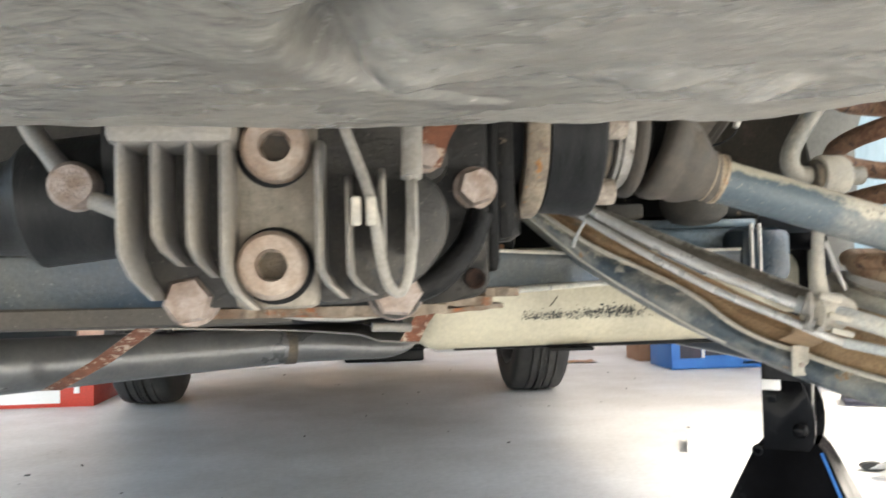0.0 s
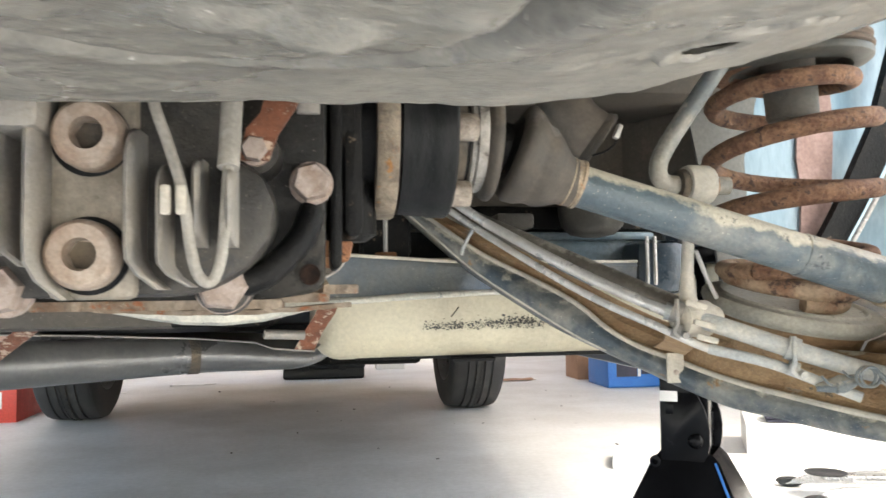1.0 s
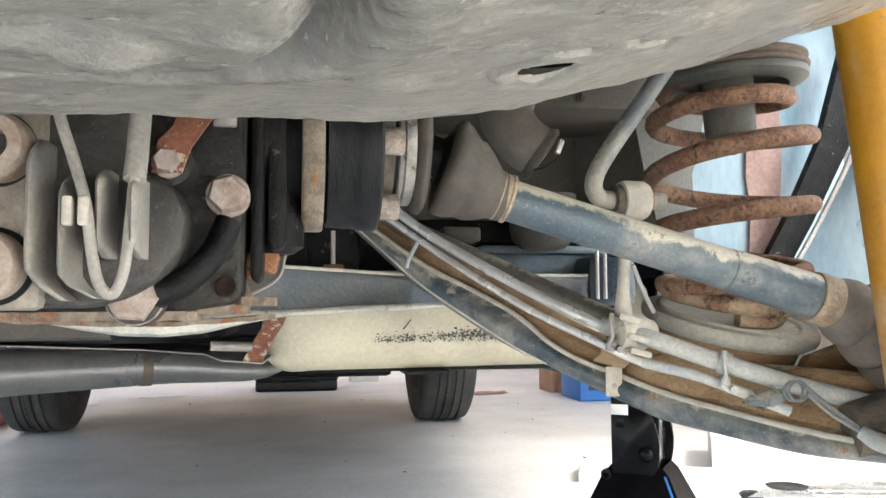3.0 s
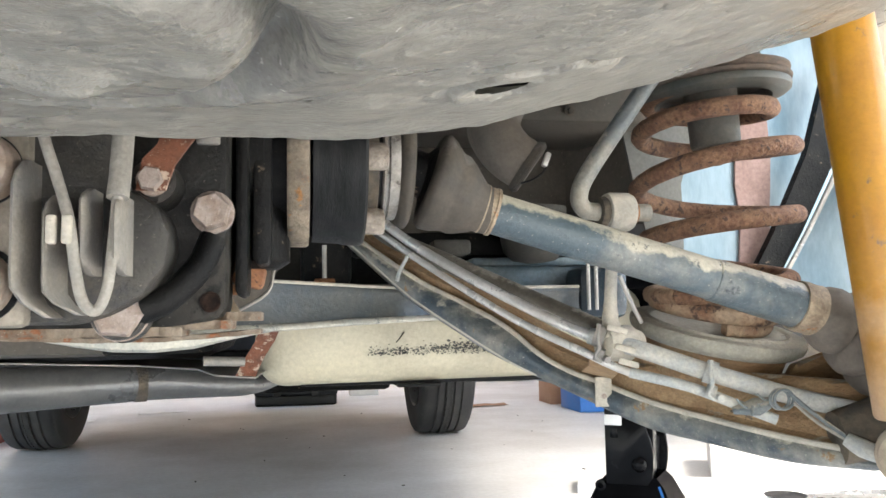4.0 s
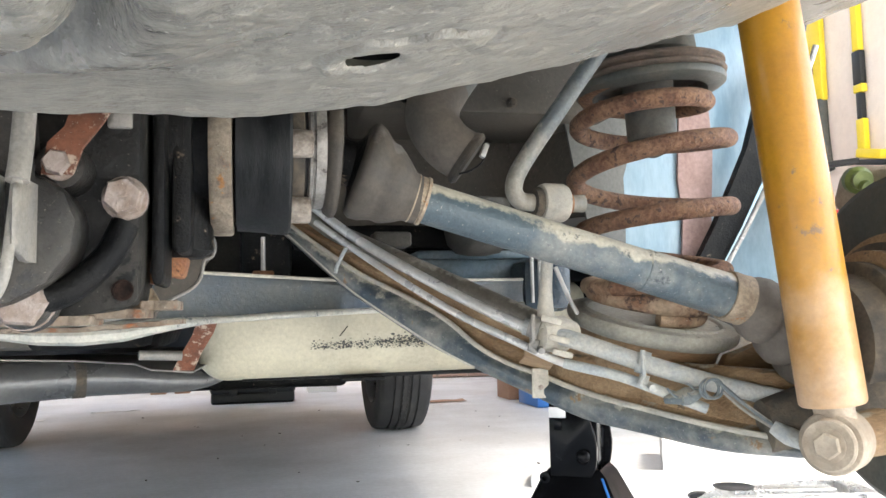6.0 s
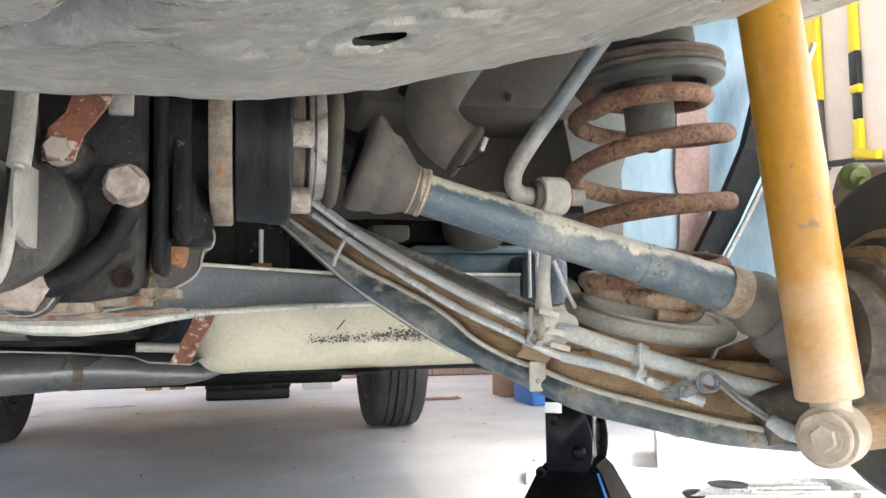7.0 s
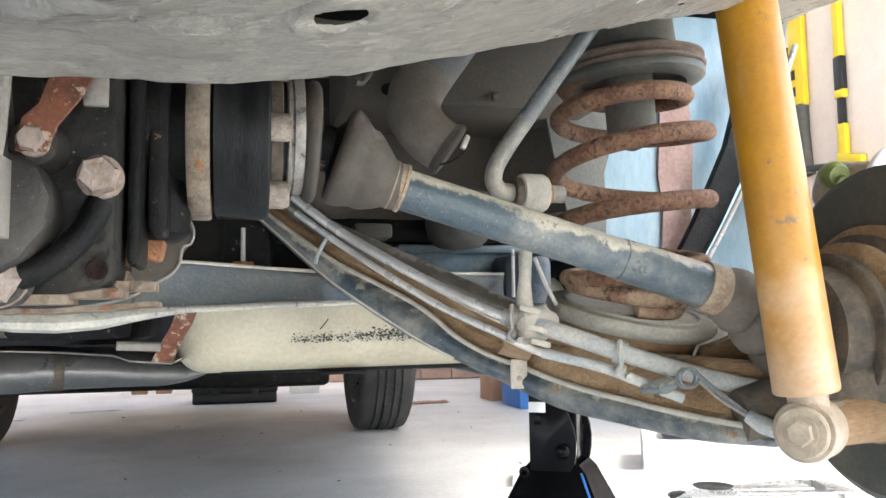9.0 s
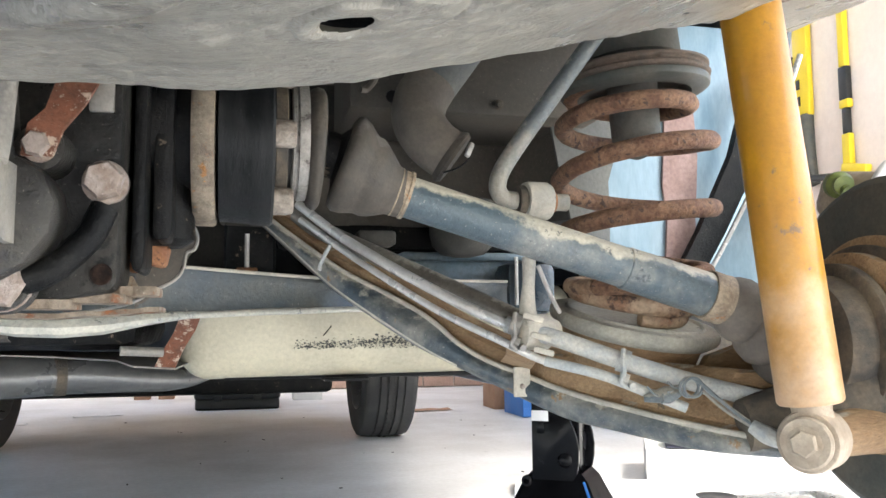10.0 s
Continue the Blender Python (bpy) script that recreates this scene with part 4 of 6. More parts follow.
    part("stay_rod", tube(bmesh.new(), [(0.217, 0.381, 0.51), (0.217, 0.381, 0.478)], 0.0022, 8, 1), M_PIPE, d)
    part("rod_foot", boxed((0.217, 0.381, 0.475), (0.02, 0.014, 0.006), 0.002), M_RUST, d, "rusty foot")
    box_part = part("cross_box", boxed((0.46, 0.53, 0.484), (0.17, 0.05, 0.030), 0.006), M_CROSS, d, "blue-grey pressed box")
    part("box_lid", boxed((0.462, 0.522, 0.502), (0.15, 0.05, 0.010), 0.004), M_CROSS, box_part, "blue-grey stepped lid")
    for x in (0.507, 0.516):
        part("stud", tube(bmesh.new(), [(x, 0.45, 0.445), (x, 0.45, 0.498)], 0.0022, 8, 1), M_PIPE, d)
    return d


def build_tank():
    d = thing("fuel_tank", (0.38, 0.62, 0.37), "cream painted tank with peeling paint and a long scratch", "fuel tank")
    bm = boxed((0.395, 0.645, 0.424), (0.50, 0.25, 0.114), 0.034, seg=7)
    for v in bm.verts:
        v.co.z += 0.003 * math.sin(v.co.x * 14) - 0.004 * bend(v.co.x, 0.3, 0.16)
    part("shell", bm, M_TANK, d)
    part("seam", boxed((0.41, 0.645, 0.367), (0.43, 0.2, 0.006), 0.002), M_BLACK, d, "black lower seam")
    part("strap", boxed((0.33, 0.58, 0.363), (0.05, 0.10, 0.004), 0.001), M_BLACK, d)
    part("scratch", tube(bmesh.new(), [(0.302, 0.5195, 0.4125), (0.307, 0.5185, 0.4185), (0.311, 0.5195, 0.4235)], 0.0006, 6, 3), M_BLACK, d, "thin dark scratch")
    rng = random.Random(21)
    bm = bmesh.new()
    for i in range(900):
        x = rng.gauss(0.385, 0.020) if i % 3 == 0 else rng.uniform(0.27, 0.40)
        z = 0.4035 + (x - 0.335) * 0.03 + rng.gauss(0, 0.0030 + 0.016 * max(0, x - 0.33))
        s = abs(rng.gauss(0, 0.00055)) + 0.0003
        if 0.2 < x < 0.45 and 0.398 < z < 0.45:
            vs = [(x + s * rng.uniform(0.6, 1.5) * math.cos(a), 0.5197, z + s * rng.uniform(0.4, 1.0) * math.sin(a)) for a in (0.2, 1.3, 2.6, 3.7, 5.1)]
            f = bm.faces.new([bm.verts.new(v) for v in vs])
            g = bmesh.ops.extrude_face_region(bm, geom=[f])["geom"]
            bmesh.ops.translate(bm, verts=[v for v in g if isinstance(v, bmesh.types.BMVert)], vec=(0, 0.0012, 0))
    tagged(part("peeled_spot", bm, M_PEEL, d, "dark specks where the paint has peeled"), kind="stuff")
    # black box also stands in for the dark space above the beam
    part("hanger_gap_shade", boxed((0.40, 0.66, 0.55), (0.30, 0.10, 0.16), 0.01), M_BLACK, d)
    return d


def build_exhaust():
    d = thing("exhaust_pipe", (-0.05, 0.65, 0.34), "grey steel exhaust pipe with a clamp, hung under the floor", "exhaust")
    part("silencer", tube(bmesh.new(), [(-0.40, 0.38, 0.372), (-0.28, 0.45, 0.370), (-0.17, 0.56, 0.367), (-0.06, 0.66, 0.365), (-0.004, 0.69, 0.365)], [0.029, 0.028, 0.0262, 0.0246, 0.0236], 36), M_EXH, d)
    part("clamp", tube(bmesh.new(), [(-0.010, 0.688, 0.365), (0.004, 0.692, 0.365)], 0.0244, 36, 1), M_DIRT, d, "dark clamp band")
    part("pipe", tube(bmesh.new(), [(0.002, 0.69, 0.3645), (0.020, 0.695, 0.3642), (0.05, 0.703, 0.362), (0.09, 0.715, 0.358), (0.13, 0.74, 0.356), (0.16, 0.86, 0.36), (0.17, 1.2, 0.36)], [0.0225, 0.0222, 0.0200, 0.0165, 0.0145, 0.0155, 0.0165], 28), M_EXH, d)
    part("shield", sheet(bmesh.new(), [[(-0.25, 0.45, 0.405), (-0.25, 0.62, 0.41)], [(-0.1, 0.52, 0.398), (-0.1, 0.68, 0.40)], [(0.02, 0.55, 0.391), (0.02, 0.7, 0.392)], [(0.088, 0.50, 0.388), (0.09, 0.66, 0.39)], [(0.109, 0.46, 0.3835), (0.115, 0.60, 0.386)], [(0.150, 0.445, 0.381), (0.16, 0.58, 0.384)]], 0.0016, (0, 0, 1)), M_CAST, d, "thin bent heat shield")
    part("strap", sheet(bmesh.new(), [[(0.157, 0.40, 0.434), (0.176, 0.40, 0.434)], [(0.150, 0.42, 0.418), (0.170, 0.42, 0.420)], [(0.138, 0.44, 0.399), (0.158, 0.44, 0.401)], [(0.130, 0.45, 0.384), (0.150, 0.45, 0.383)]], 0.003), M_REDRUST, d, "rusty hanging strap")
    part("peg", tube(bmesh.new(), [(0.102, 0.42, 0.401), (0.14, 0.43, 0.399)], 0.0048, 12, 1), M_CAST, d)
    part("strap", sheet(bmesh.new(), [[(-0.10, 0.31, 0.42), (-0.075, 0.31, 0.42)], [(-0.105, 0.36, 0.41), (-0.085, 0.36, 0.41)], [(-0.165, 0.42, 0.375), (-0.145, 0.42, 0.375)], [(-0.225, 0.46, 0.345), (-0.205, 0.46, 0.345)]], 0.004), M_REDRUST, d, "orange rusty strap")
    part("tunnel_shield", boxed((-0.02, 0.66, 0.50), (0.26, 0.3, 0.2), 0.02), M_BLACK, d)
    return d


# ---- trailing arm with brake lines ----
ARM_LOW = [(0.222, 0.375, 0.528), (0.247, 0.36, 0.504), (0.291, 0.33, 0.46), (0.327, 0.3, 0.431), (0.365, 0.27, 0.403), (0.399, 0.25, 0.384), (0.43, 0.235, 0.368), (0.464, 0.205, 0.35), (0.495, 0.17, 0.342), (0.532, 0.12, 0.334), (0.567, 0.08, 0.333)]
ARM_FOLD = [(0.225, 0.375, 0.533), (0.25, 0.36, 0.511), (0.301, 0.33, 0.471), (0.347, 0.3, 0.444), (0.373, 0.27, 0.423), (0.399, 0.25, 0.398), (0.438, 0.235, 0.381), (0.465, 0.205, 0.368), (0.496, 0.17, 0.358), (0.532, 0.12, 0.348), (0.567, 0.08, 0.342)]
ARM_TOP = [(0.232, 0.375, 0.55), (0.257, 0.36, 0.527), (0.301, 0.33, 0.494), (0.347, 0.3, 0.465), (0.38, 0.27, 0.443), (0.409, 0.25, 0.425), (0.443, 0.235, 0.409), (0.471, 0.205, 0.404), (0.502, 0.17, 0.396), (0.544, 0.13, 0.382), (0.58, 0.09, 0.37)]
PIPE_A = [(0.262, 0.35, 0.535), (0.299, 0.31, 0.5), (0.359, 0.24, 0.454), (0.406, 0.18, 0.423), (0.439, 0.16, 0.412), (0.474, 0.14, 0.398), (0.519, 0.125, 0.383), (0.555, 0.112, 0.373), (0.584, 0.095, 0.366)]
PIPE_B = [(0.264, 0.345, 0.52), (0.307, 0.3, 0.482), (0.362, 0.235, 0.437), (0.401, 0.18, 0.411), (0.429, 0.16, 0.396), (0.465, 0.14, 0.386), (0.499, 0.13, 0.372)]


def build_arm():
    d = thing("trailing_arm", (0.43, 0.22, 0.36), "blue-grey trailing arm with rusty channel and worn edges", "suspension arm")
    low, fold, top = (spline(p, 6) for p in (ARM_LOW, ARM_FOLD, ARM_TOP))
    bm = bmesh.new()
    rows = []
    for a, b in zip(low, fold):
        mid = (a + b) / 2 + Vector((-0.001, -0.005, -0.001))
        rows.append([a + Vector((0, 0.05, 0.002)), a + Vector((0, 0.006, -0.0015)), a, a.lerp(mid, 0.5) + Vector((0, -0.0015, 0)), mid, mid.lerp(b, 0.5) + Vector((0, -0.0015, 0)), b, b + Vector((0, 0.004, 0.001))])
    sheet(bm, rows)
    part("lower_flange", bm, M_ARM, d, "worn blue-grey flange")
    bm = bmesh.new()
    rows = []
    for i, (b, c) in enumerate(zip(fold, top)):
        deep = Vector((0, 0.012, 0))
        rows.append([b + Vector((0, 0.004, 0)), b.lerp(c, 0.2) + deep, b.lerp(c, 0.5) + deep * 0.6, b.lerp(c, 0.8) + deep, c, c + Vector((0.004, 0.05, 0.002))])
    sheet(bm, rows)
    part("channel", bm, M_WEB, d, "rusty brown channel")
    part("fold_edge", tube(bmesh.new(), [p + Vector((0, 0.001, 0.001)) for p in fold[::4]], 0.0024, 8, 4), M_DUST_GLINT, d, "pale worn edge")
    part("low_edge", tube(bmesh.new(), [p + Vector((0, 0.002, 0)) for p in low[:31:4]], 0.0016, 8, 4), M_DUST_GLINT, d, "pale worn edge")
    rod = [(0.262, 0.36, 0.528), (0.282, 0.345, 0.511), (0.324, 0.31, 0.487), (0.371, 0.27, 0.460), (0.419, 0.22, 0.431), (0.45, 0.20, 0.415)]
    part("upper_edge", tube(bmesh.new(), rod, 0.0086, 18), M_ROD, d, "brown-grey rolled upper edge")
    # pan under the spring, swelling to the hub
    bm = bmesh.new()
    poly = [(0.462, 0.215), (0.508, 0.172), (0.56, 0.115), (0.64, 0.09), (0.66, 0.14), (0.64, 0.26), (0.56, 0.31), (0.47, 0.29), (0.44, 0.25)]
    prism(bm, poly, "z", 0.345, 0.396, 0.008)
    for v in bm.verts:
        if v.co.z < 0.37:
            v.co.z += 0.30 * max(0.0, 0.53 - v.co.x)
        v.co.z -= 0.10 * (v.co.x - 0.5) * (1 if v.co.z > 0.38 else 0.3)
    part("spring_pan", bm, M_WEB, d, "rusty brown pan under the spring")
    part("hub_web", tube(bmesh.new(), [(0.55, 0.10, 0.352), (0.60, 0.09, 0.36), (0.66, 0.09, 0.39)], [0.018, 0.03, 0.046], 18), M_DIRT, d)
    part("rear_web", prism(bmesh.new(), [(0.55, 0.365), (0.67, 0.36), (0.67, 0.425), (0.63, 0.415), (0.60, 0.403), (0.57, 0.398)], "y", 0.172, 0.182, 0.003), M_WEB, d, "rusty upright web")
    part("inner_web", prism(bmesh.new(), [(0.49, 0.36), (0.68, 0.36), (0.68, 0.455), (0.61, 0.448), (0.55, 0.430), (0.49, 0.410)], "y", 0.290, 0.298, 0.002), M_DIRT, d, "rusty upright web")
    part("pivot_bush", lathe(bmesh.new(), [(-0.03, 0.02), (-0.028, 0.026), (0.028, 0.026), (0.03, 0.02)], (0.222, 0.40, 0.545), (1, 0.3, 0), 24), M_RUBBER, d)
    part("pivot_ear", boxed((0.22, 0.43, 0.54), (0.05, 0.05, 0.14), 0.01), M_BLACK, d)
    bm = boxed((0.4345, 0.2285, 0.3765), (0.014, 0.003, 0.024), 0.001)
    pad = part("pad", bm, M_DUST_GLINT, d, "pale tab with a rivet")
    part("rivet", lathe(bmesh.new(), [(0, 0.0022), (0.0015, 0.0018)], (0.4345, 0.227, 0.373), (0, -1, 0), 12), M_BOLT, pad)
    return d


def build_brake_lines():
    d = thing("brake_lines", (0.43, 0.17, 0.40), "two metal brake pipes joining a grey hose along the suspension arm", "brake pipe")
    part("pipe", tube(bmesh.new(), PIPE_A[:5], 0.0043, 12), M_PIPE, d, "bright metal pipe")
    part("pipe", tube(bmesh.new(), PIPE_B, 0.0031, 10), M_PIPE, d, "bright metal pipe")
    hose = part("hose", tube(bmesh.new(), PIPE_A[3:], 0.0064, 14), M_HOSE, d, "dusty grey hose")
    part("pipe_cover", tube(bmesh.new(), PIPE_B[4:] + [(0.52, 0.121, 0.363)], 0.0038, 10), M_HOSE, d)
    for c, m, sc in (((0.411, 0.168, 0.4185), M_CAST, 1.0), ((0.480, 0.134, 0.392), M_HOSE, 0.9)):
        bm = lathe(bmesh.new(), [(-0.004, 0.0068), (-0.004, 0.0084), (0.004, 0.0084), (0.004, 0.0068)], (c[0], c[1] + 0.003, c[2] + 0.004), (0.86, -0.4, -0.33), 20)
        tube(bm, [(c[0] - 0.004, c[1] - 0.006, c[2] + 0.013), (c[0] - 0.0055, c[1] - 0.008, c[2] + 0.004), (c[0] - 0.0045, c[1] - 0.007, c[2] - 0.004), (c[0] - 0.0075, c[1] - 0.007, c[2] - 0.010), (c[0] - 0.003, c[1] - 0.006, c[2] - 0.014)], 0.0016, 8)
        lathe(bm, [(-0.0035, 0.0038), (-0.0035, 0.0052), (0.0035, 0.0052), (0.0035, 0.0038)], (c[0] - 0.002, c[1], c[2] - 0.0095), (0.86, -0.4, -0.33), 16)
        clip = part("clip", bm, m, d, "bent steel clip")
        part("screw", lathe(bmesh.new(), [(0, 0.0026), (0.004, 0.0026)], (c[0] + 0.001, c[1] - 0.005, c[2] - 0.012), (0, -1, -0.3), 10), m, clip)
    for c in ((0.4195, 0.158, 0.4275), (0.4245, 0.156, 0.4135), (0.4275, 0.158, 0.403)):
        part("clip_pad", boxed(c, (0.015, 0.006, 0.0045), 0.0012, pose(0, 0, 0, 0, 15, -20)), M_DUST_GLINT, d, "pale plastic pad")
    part("bracket", sheet(bmesh.new(), [[(0.406, 0.176, 0.412), (0.428, 0.176, 0.404)], [(0.411, 0.195, 0.400), (0.434, 0.195, 0.393)], [(0.416, 0.225, 0.393), (0.440, 0.222, 0.387)]], 0.003), M_WEB, d, "rusty bracket plate")
    part("tape", tube(bmesh.new(), [(0.489, 0.125, 0.370), (0.503, 0.118, 0.373), (0.513, 0.115, 0.3765)], [0.003, 0.0075, 0.004], 10, flat=0.6), M_BAR, d, "frayed grey tape")
    for k in range(2):
        loop = [(0.515 + 0.0072 * math.cos(a) + 0.002 * k, 0.1085 - 0.002 * k, 0.3785 + 0.0066 * math.sin(a)) for a in np.linspace(0, 2 * math.pi, 12)]
        part("tie", tube(bmesh.new(), loop, 0.0011, 8, 3), M_BAR, d, "grey cable tie loop")
    part("wire", tube(bmesh.new(), [(0.521, 0.107, 0.383), (0.532, 0.098, 0.370), (0.544, 0.088, 0.358), (0.553, 0.078, 0.349)], 0.0015, 8), M_BAR, d)
    part("wire", tube(bmesh.new(), [(0.524, 0.106, 0.376), (0.534, 0.097, 0.364), (0.546, 0.087, 0.354), (0.554, 0.078, 0.347)], 0.0012, 8), M_CAST, d)
    part("plug", tube(bmesh.new(), [(0.546, 0.084, 0.354), (0.5525, 0.077, 0.3485), (0.562, 0.069, 0.344)], [0.0045, 0.0062, 0.0056], 14), M_HOSE, d, "grey sensor plug")
    rng = random.Random(8)
    for k in range(5):  # frayed ends of the tape
        a = Vector((0.494 + 0.004 * k, 0.1145, 0.373 + 0.0012 * k))
        q = a + Vector((rng.uniform(-0.012, 0.002), -0.002, rng.uniform(-0.008, 0.007)))
        part("strand", tube(bmesh.new(), [a, (a + q) / 2 + Vector((0, -0.001, rng.uniform(-0.002, 0.002))), q], 0.0008, 6, 2), M_BAR, d)
    part("tie", tube(bmesh.new(), [(0.288, 0.314, 0.494), (0.281, 0.318, 0.480), (0.279, 0.32, 0.472)], 0.0018, 8), M_HOSE, d)
    return d


# ---- spring, seats, damper ----
SPRING_C = Vector((0.532, 0.212, 0.0))


def build_spring():
    d = thing("coil_spring", (0.53, 0.212, 0.42), "rusty brown coil spring with narrowed ends", "spring", "spring set")
    turns = [-0.8, 0.0, 0.6, 1.0, 1.25, 1.5, 2.0, 2.25, 2.5, 2.75, 3.0, 3.25, 3.5, 3.75, 4.0, 4.25, 4.5, 4.75, 5.1]
    z_at = [0.433, 0.4435, 0.4465, 0.450, 0.457, 0.468, 0.499, 0.509, 0.520, 0.532, 0.545, 0.562, 0.577, 0.585, 0.590, 0.598, 0.606, 0.613, 0.619]
    pts = []
    for k in range(-19, int(5.1 * 24) + 1):
        t = k / 24
        a = math.pi + 2 * math.pi * t
        r = lerp(t, [-0.8, 0.0, 0.6, 1.2, 2.0, 3.0, 3.5, 4.0, 4.5, 5.1], [0.039, 0.044, 0.048, 0.054, 0.0605, 0.0632, 0.0630, 0.0545, 0.0505, 0.045])
        x = lerp(t, [0, 1.5, 2.5, 3.4, 4.2], [0.523, 0.530, 0.5320, 0.5310, 0.5260])
        z = np.interp(t, turns, z_at) + (0.22 * r * math.sin(a) - 0.10 * r * math.cos(a)) * (1 - bend(t, 0.5, 1.5))
        pts.append(Vector((x + r * math.cos(a), SPRING_C.y + r * math.sin(a), z)))
    part("coil", tube(bmesh.new(), pts[45:], 0.0075, 16, 1), M_SPRING, d)
    part("lower_coil", tube(bmesh.new(), pts[:46], 0.0068, 16, 1), M_COIL, d, "dusty tan end coil")
    return d


def build_spring_seats():
    d = thing("spring_seat", (0.525, 0.212, 0.41), "grey dished lower spring seat on the arm", "spring seat", "spring set")
    m = Matrix.Translation((0.5265, 0.212, 0.4245)) @ pose(0, 0, 0, 14, 6, 0) @ Matrix.Diagonal((0.95, 0.95, 1, 1))
    bm = lathe(bmesh.new(), [(-0.012, 0.045), (-0.009, 0.066), (-0.005, 0.0715), (-0.002, 0.073), (0.002, 0.0728), (0.004, 0.071), (0.0045, 0.060), (0.0025, 0.054), (-0.001, 0.051), (-0.001, 0.002)], (0, 0, 0), (0, 0, 1), 64)
    bmesh.ops.transform(bm, matrix=m, verts=bm.verts[:])
    part("dish", bm, M_DISH, d)
    bm = lathe(bmesh.new(), [(-0.052, 0.050), (-0.030, 0.056), (-0.012, 0.060), (-0.006, 0.062)], (0, 0, 0), (0, 0, 1), 48)
    bmesh.ops.transform(bm, matrix=m, verts=bm.verts[:])
    part("pedestal", bm, M_WEB, d, "rusty brown stool under the dish")
    bm = lathe(bmesh.new(), [(0.001, 0.022), (0.002, 0.040), (0.003, 0.0545), (0.0055, 0.0565), (0.0062, 0.0585), (0.0045, 0.0605)], (0, 0, 0), (0, 0, 1), 56)
    bmesh.ops.transform(bm, matrix=m, verts=bm.verts[:])
    part("rubber_ring", bm, M_DISH, d, "grey rubber ring under the spring")
    u = thing("upper_spring_seat", (0.54, 0.212, 0.63), "grey upper spring seat under the body with bump stop", "spring seat", "spring set")
    m = Matrix.Translation((0.5335, 0.212, 0.6145)) @ pose(0, 0, 0, 0, -3.5, 0) @ Matrix.Diagonal((0.89, 0.89, 1, 1))
    bm = lathe(bmesh.new(), [(0.012, 0.018), (0.011, 0.046), (0.007, 0.0495), (0.0015, 0.0505), (-0.001, 0.0525), (-0.0005, 0.058), (0.001, 0.066), (0.003, 0.0692), (0.006, 0.070), (0.0085, 0.0692), (0.009, 0.0675)], (0, 0, 0), (0, 0, 1), 64)
    bmesh.ops.transform(bm, matrix=m, verts=bm.verts[:])
    part("dish", bm, M_SEAT, u)
    bm = lathe(bmesh.new(), [(0.009, 0.050), (0.0092, 0.0680), (0.0105, 0.0705), (0.0125, 0.0712), (0.0142, 0.0700), (0.0146, 0.0670), (0.017, 0.0675), (0.0185, 0.0700), (0.0205, 0.0700), (0.022, 0.066), (0.022, 0.04)], (0, 0, 0), (0, 0, 1), 64)
    bmesh.ops.transform(bm, matrix=m, verts=bm.verts[:])
    part("rubber_pad", bm, M_SEATPAD, u, "brown rusted pad edge")
    bm = lathe(bmesh.new(), [(0.021, 0.058), (0.030, 0.046), (0.12, 0.040)], (0, 0, 0), (0, 0, 1), 48, close=False)
    bmesh.ops.transform(bm, matrix=m, verts=bm.verts[:])
    part("turret", bm, M_SEAT, u, "grey body turret over the seat")
    bm = lathe(bmesh.new(), [(-0.054, 0.003), (-0.052, 0.009), (-0.046, 0.0125), (-0.041, 0.0140), (-0.039, 0.0215), (-0.036, 0.0228), (-0.02, 0.0232), (0.010, 0.0238), (0.012, 0.03)], (-0.002, 0, 0), (0, 0, 1), 36)
    bmesh.ops.transform(bm, matrix=m, verts=bm.verts[:])
    part("bump_stop", bm, M_STOP, u, "grey rubber bump stop")
    return d


def build_shock():
    d = thing("shock_absorber", (0.56, 0.04, 0.35), "yellow painted shock absorber, dusty towards its lower eye", "shock absorber")
    a, b = Vector((0.5628, 0.045, 0.3715)), Vector((0.5335, 0.050, 0.640))
    ax = (b - a).normalized()
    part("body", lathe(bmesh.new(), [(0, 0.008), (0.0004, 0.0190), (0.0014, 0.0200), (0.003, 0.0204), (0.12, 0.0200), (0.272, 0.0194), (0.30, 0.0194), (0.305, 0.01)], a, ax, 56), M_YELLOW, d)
    part("rod", lathe(bmesh.new(), [(0.29, 0.008), (0.42, 0.008)], a, ax, 16), M_STEEL, d)
    part("neck", lathe(bmesh.new(), [(-0.018, 0.013), (-0.004, 0.0122), (0.003, 0.0130)], a, ax, 24), M_EYE, d)
    c, s = Vector((0.563, 0.045, 0.3485)), Vector((0.80, 0.60, 0.0)).normalized()
    part("eye", lathe(bmesh.new(), [(-0.012, 0.0150), (-0.0112, 0.0186), (-0.009, 0.0196), (-0.002, 0.0200), (0.008, 0.0198), (0.014, 0.0200), (0.0165, 0.0188), (0.017, 0.014)], c, s, 36), M_EYE, d, "dusty lower eye")
    part("washer", lathe(bmesh.new(), [(-0.0165, 0.008), (-0.0172, 0.0150), (-0.0160, 0.0164), (-0.0135, 0.0164), (-0.0125, 0.014), (-0.0115, 0.010)], c, s, 32), M_EYE, d, "dusty washer")
    part("bolt", hexhead(bmesh.new(), c - s * 0.0168, -s, 0.0085, 0.0048, 0.3, 1.25), M_EYE, d, "dusty hexagon bolt head")
    part("mount_boss", lathe(bmesh.new(), [(0.016, 0.0125), (0.026, 0.0135), (0.036, 0.0150), (0.05, 0.016), (0.09, 0.02)], c, Vector((0.93, 0.35, 0.05)), 24), M_WEB, d, "rust-stained mount boss")
    return d


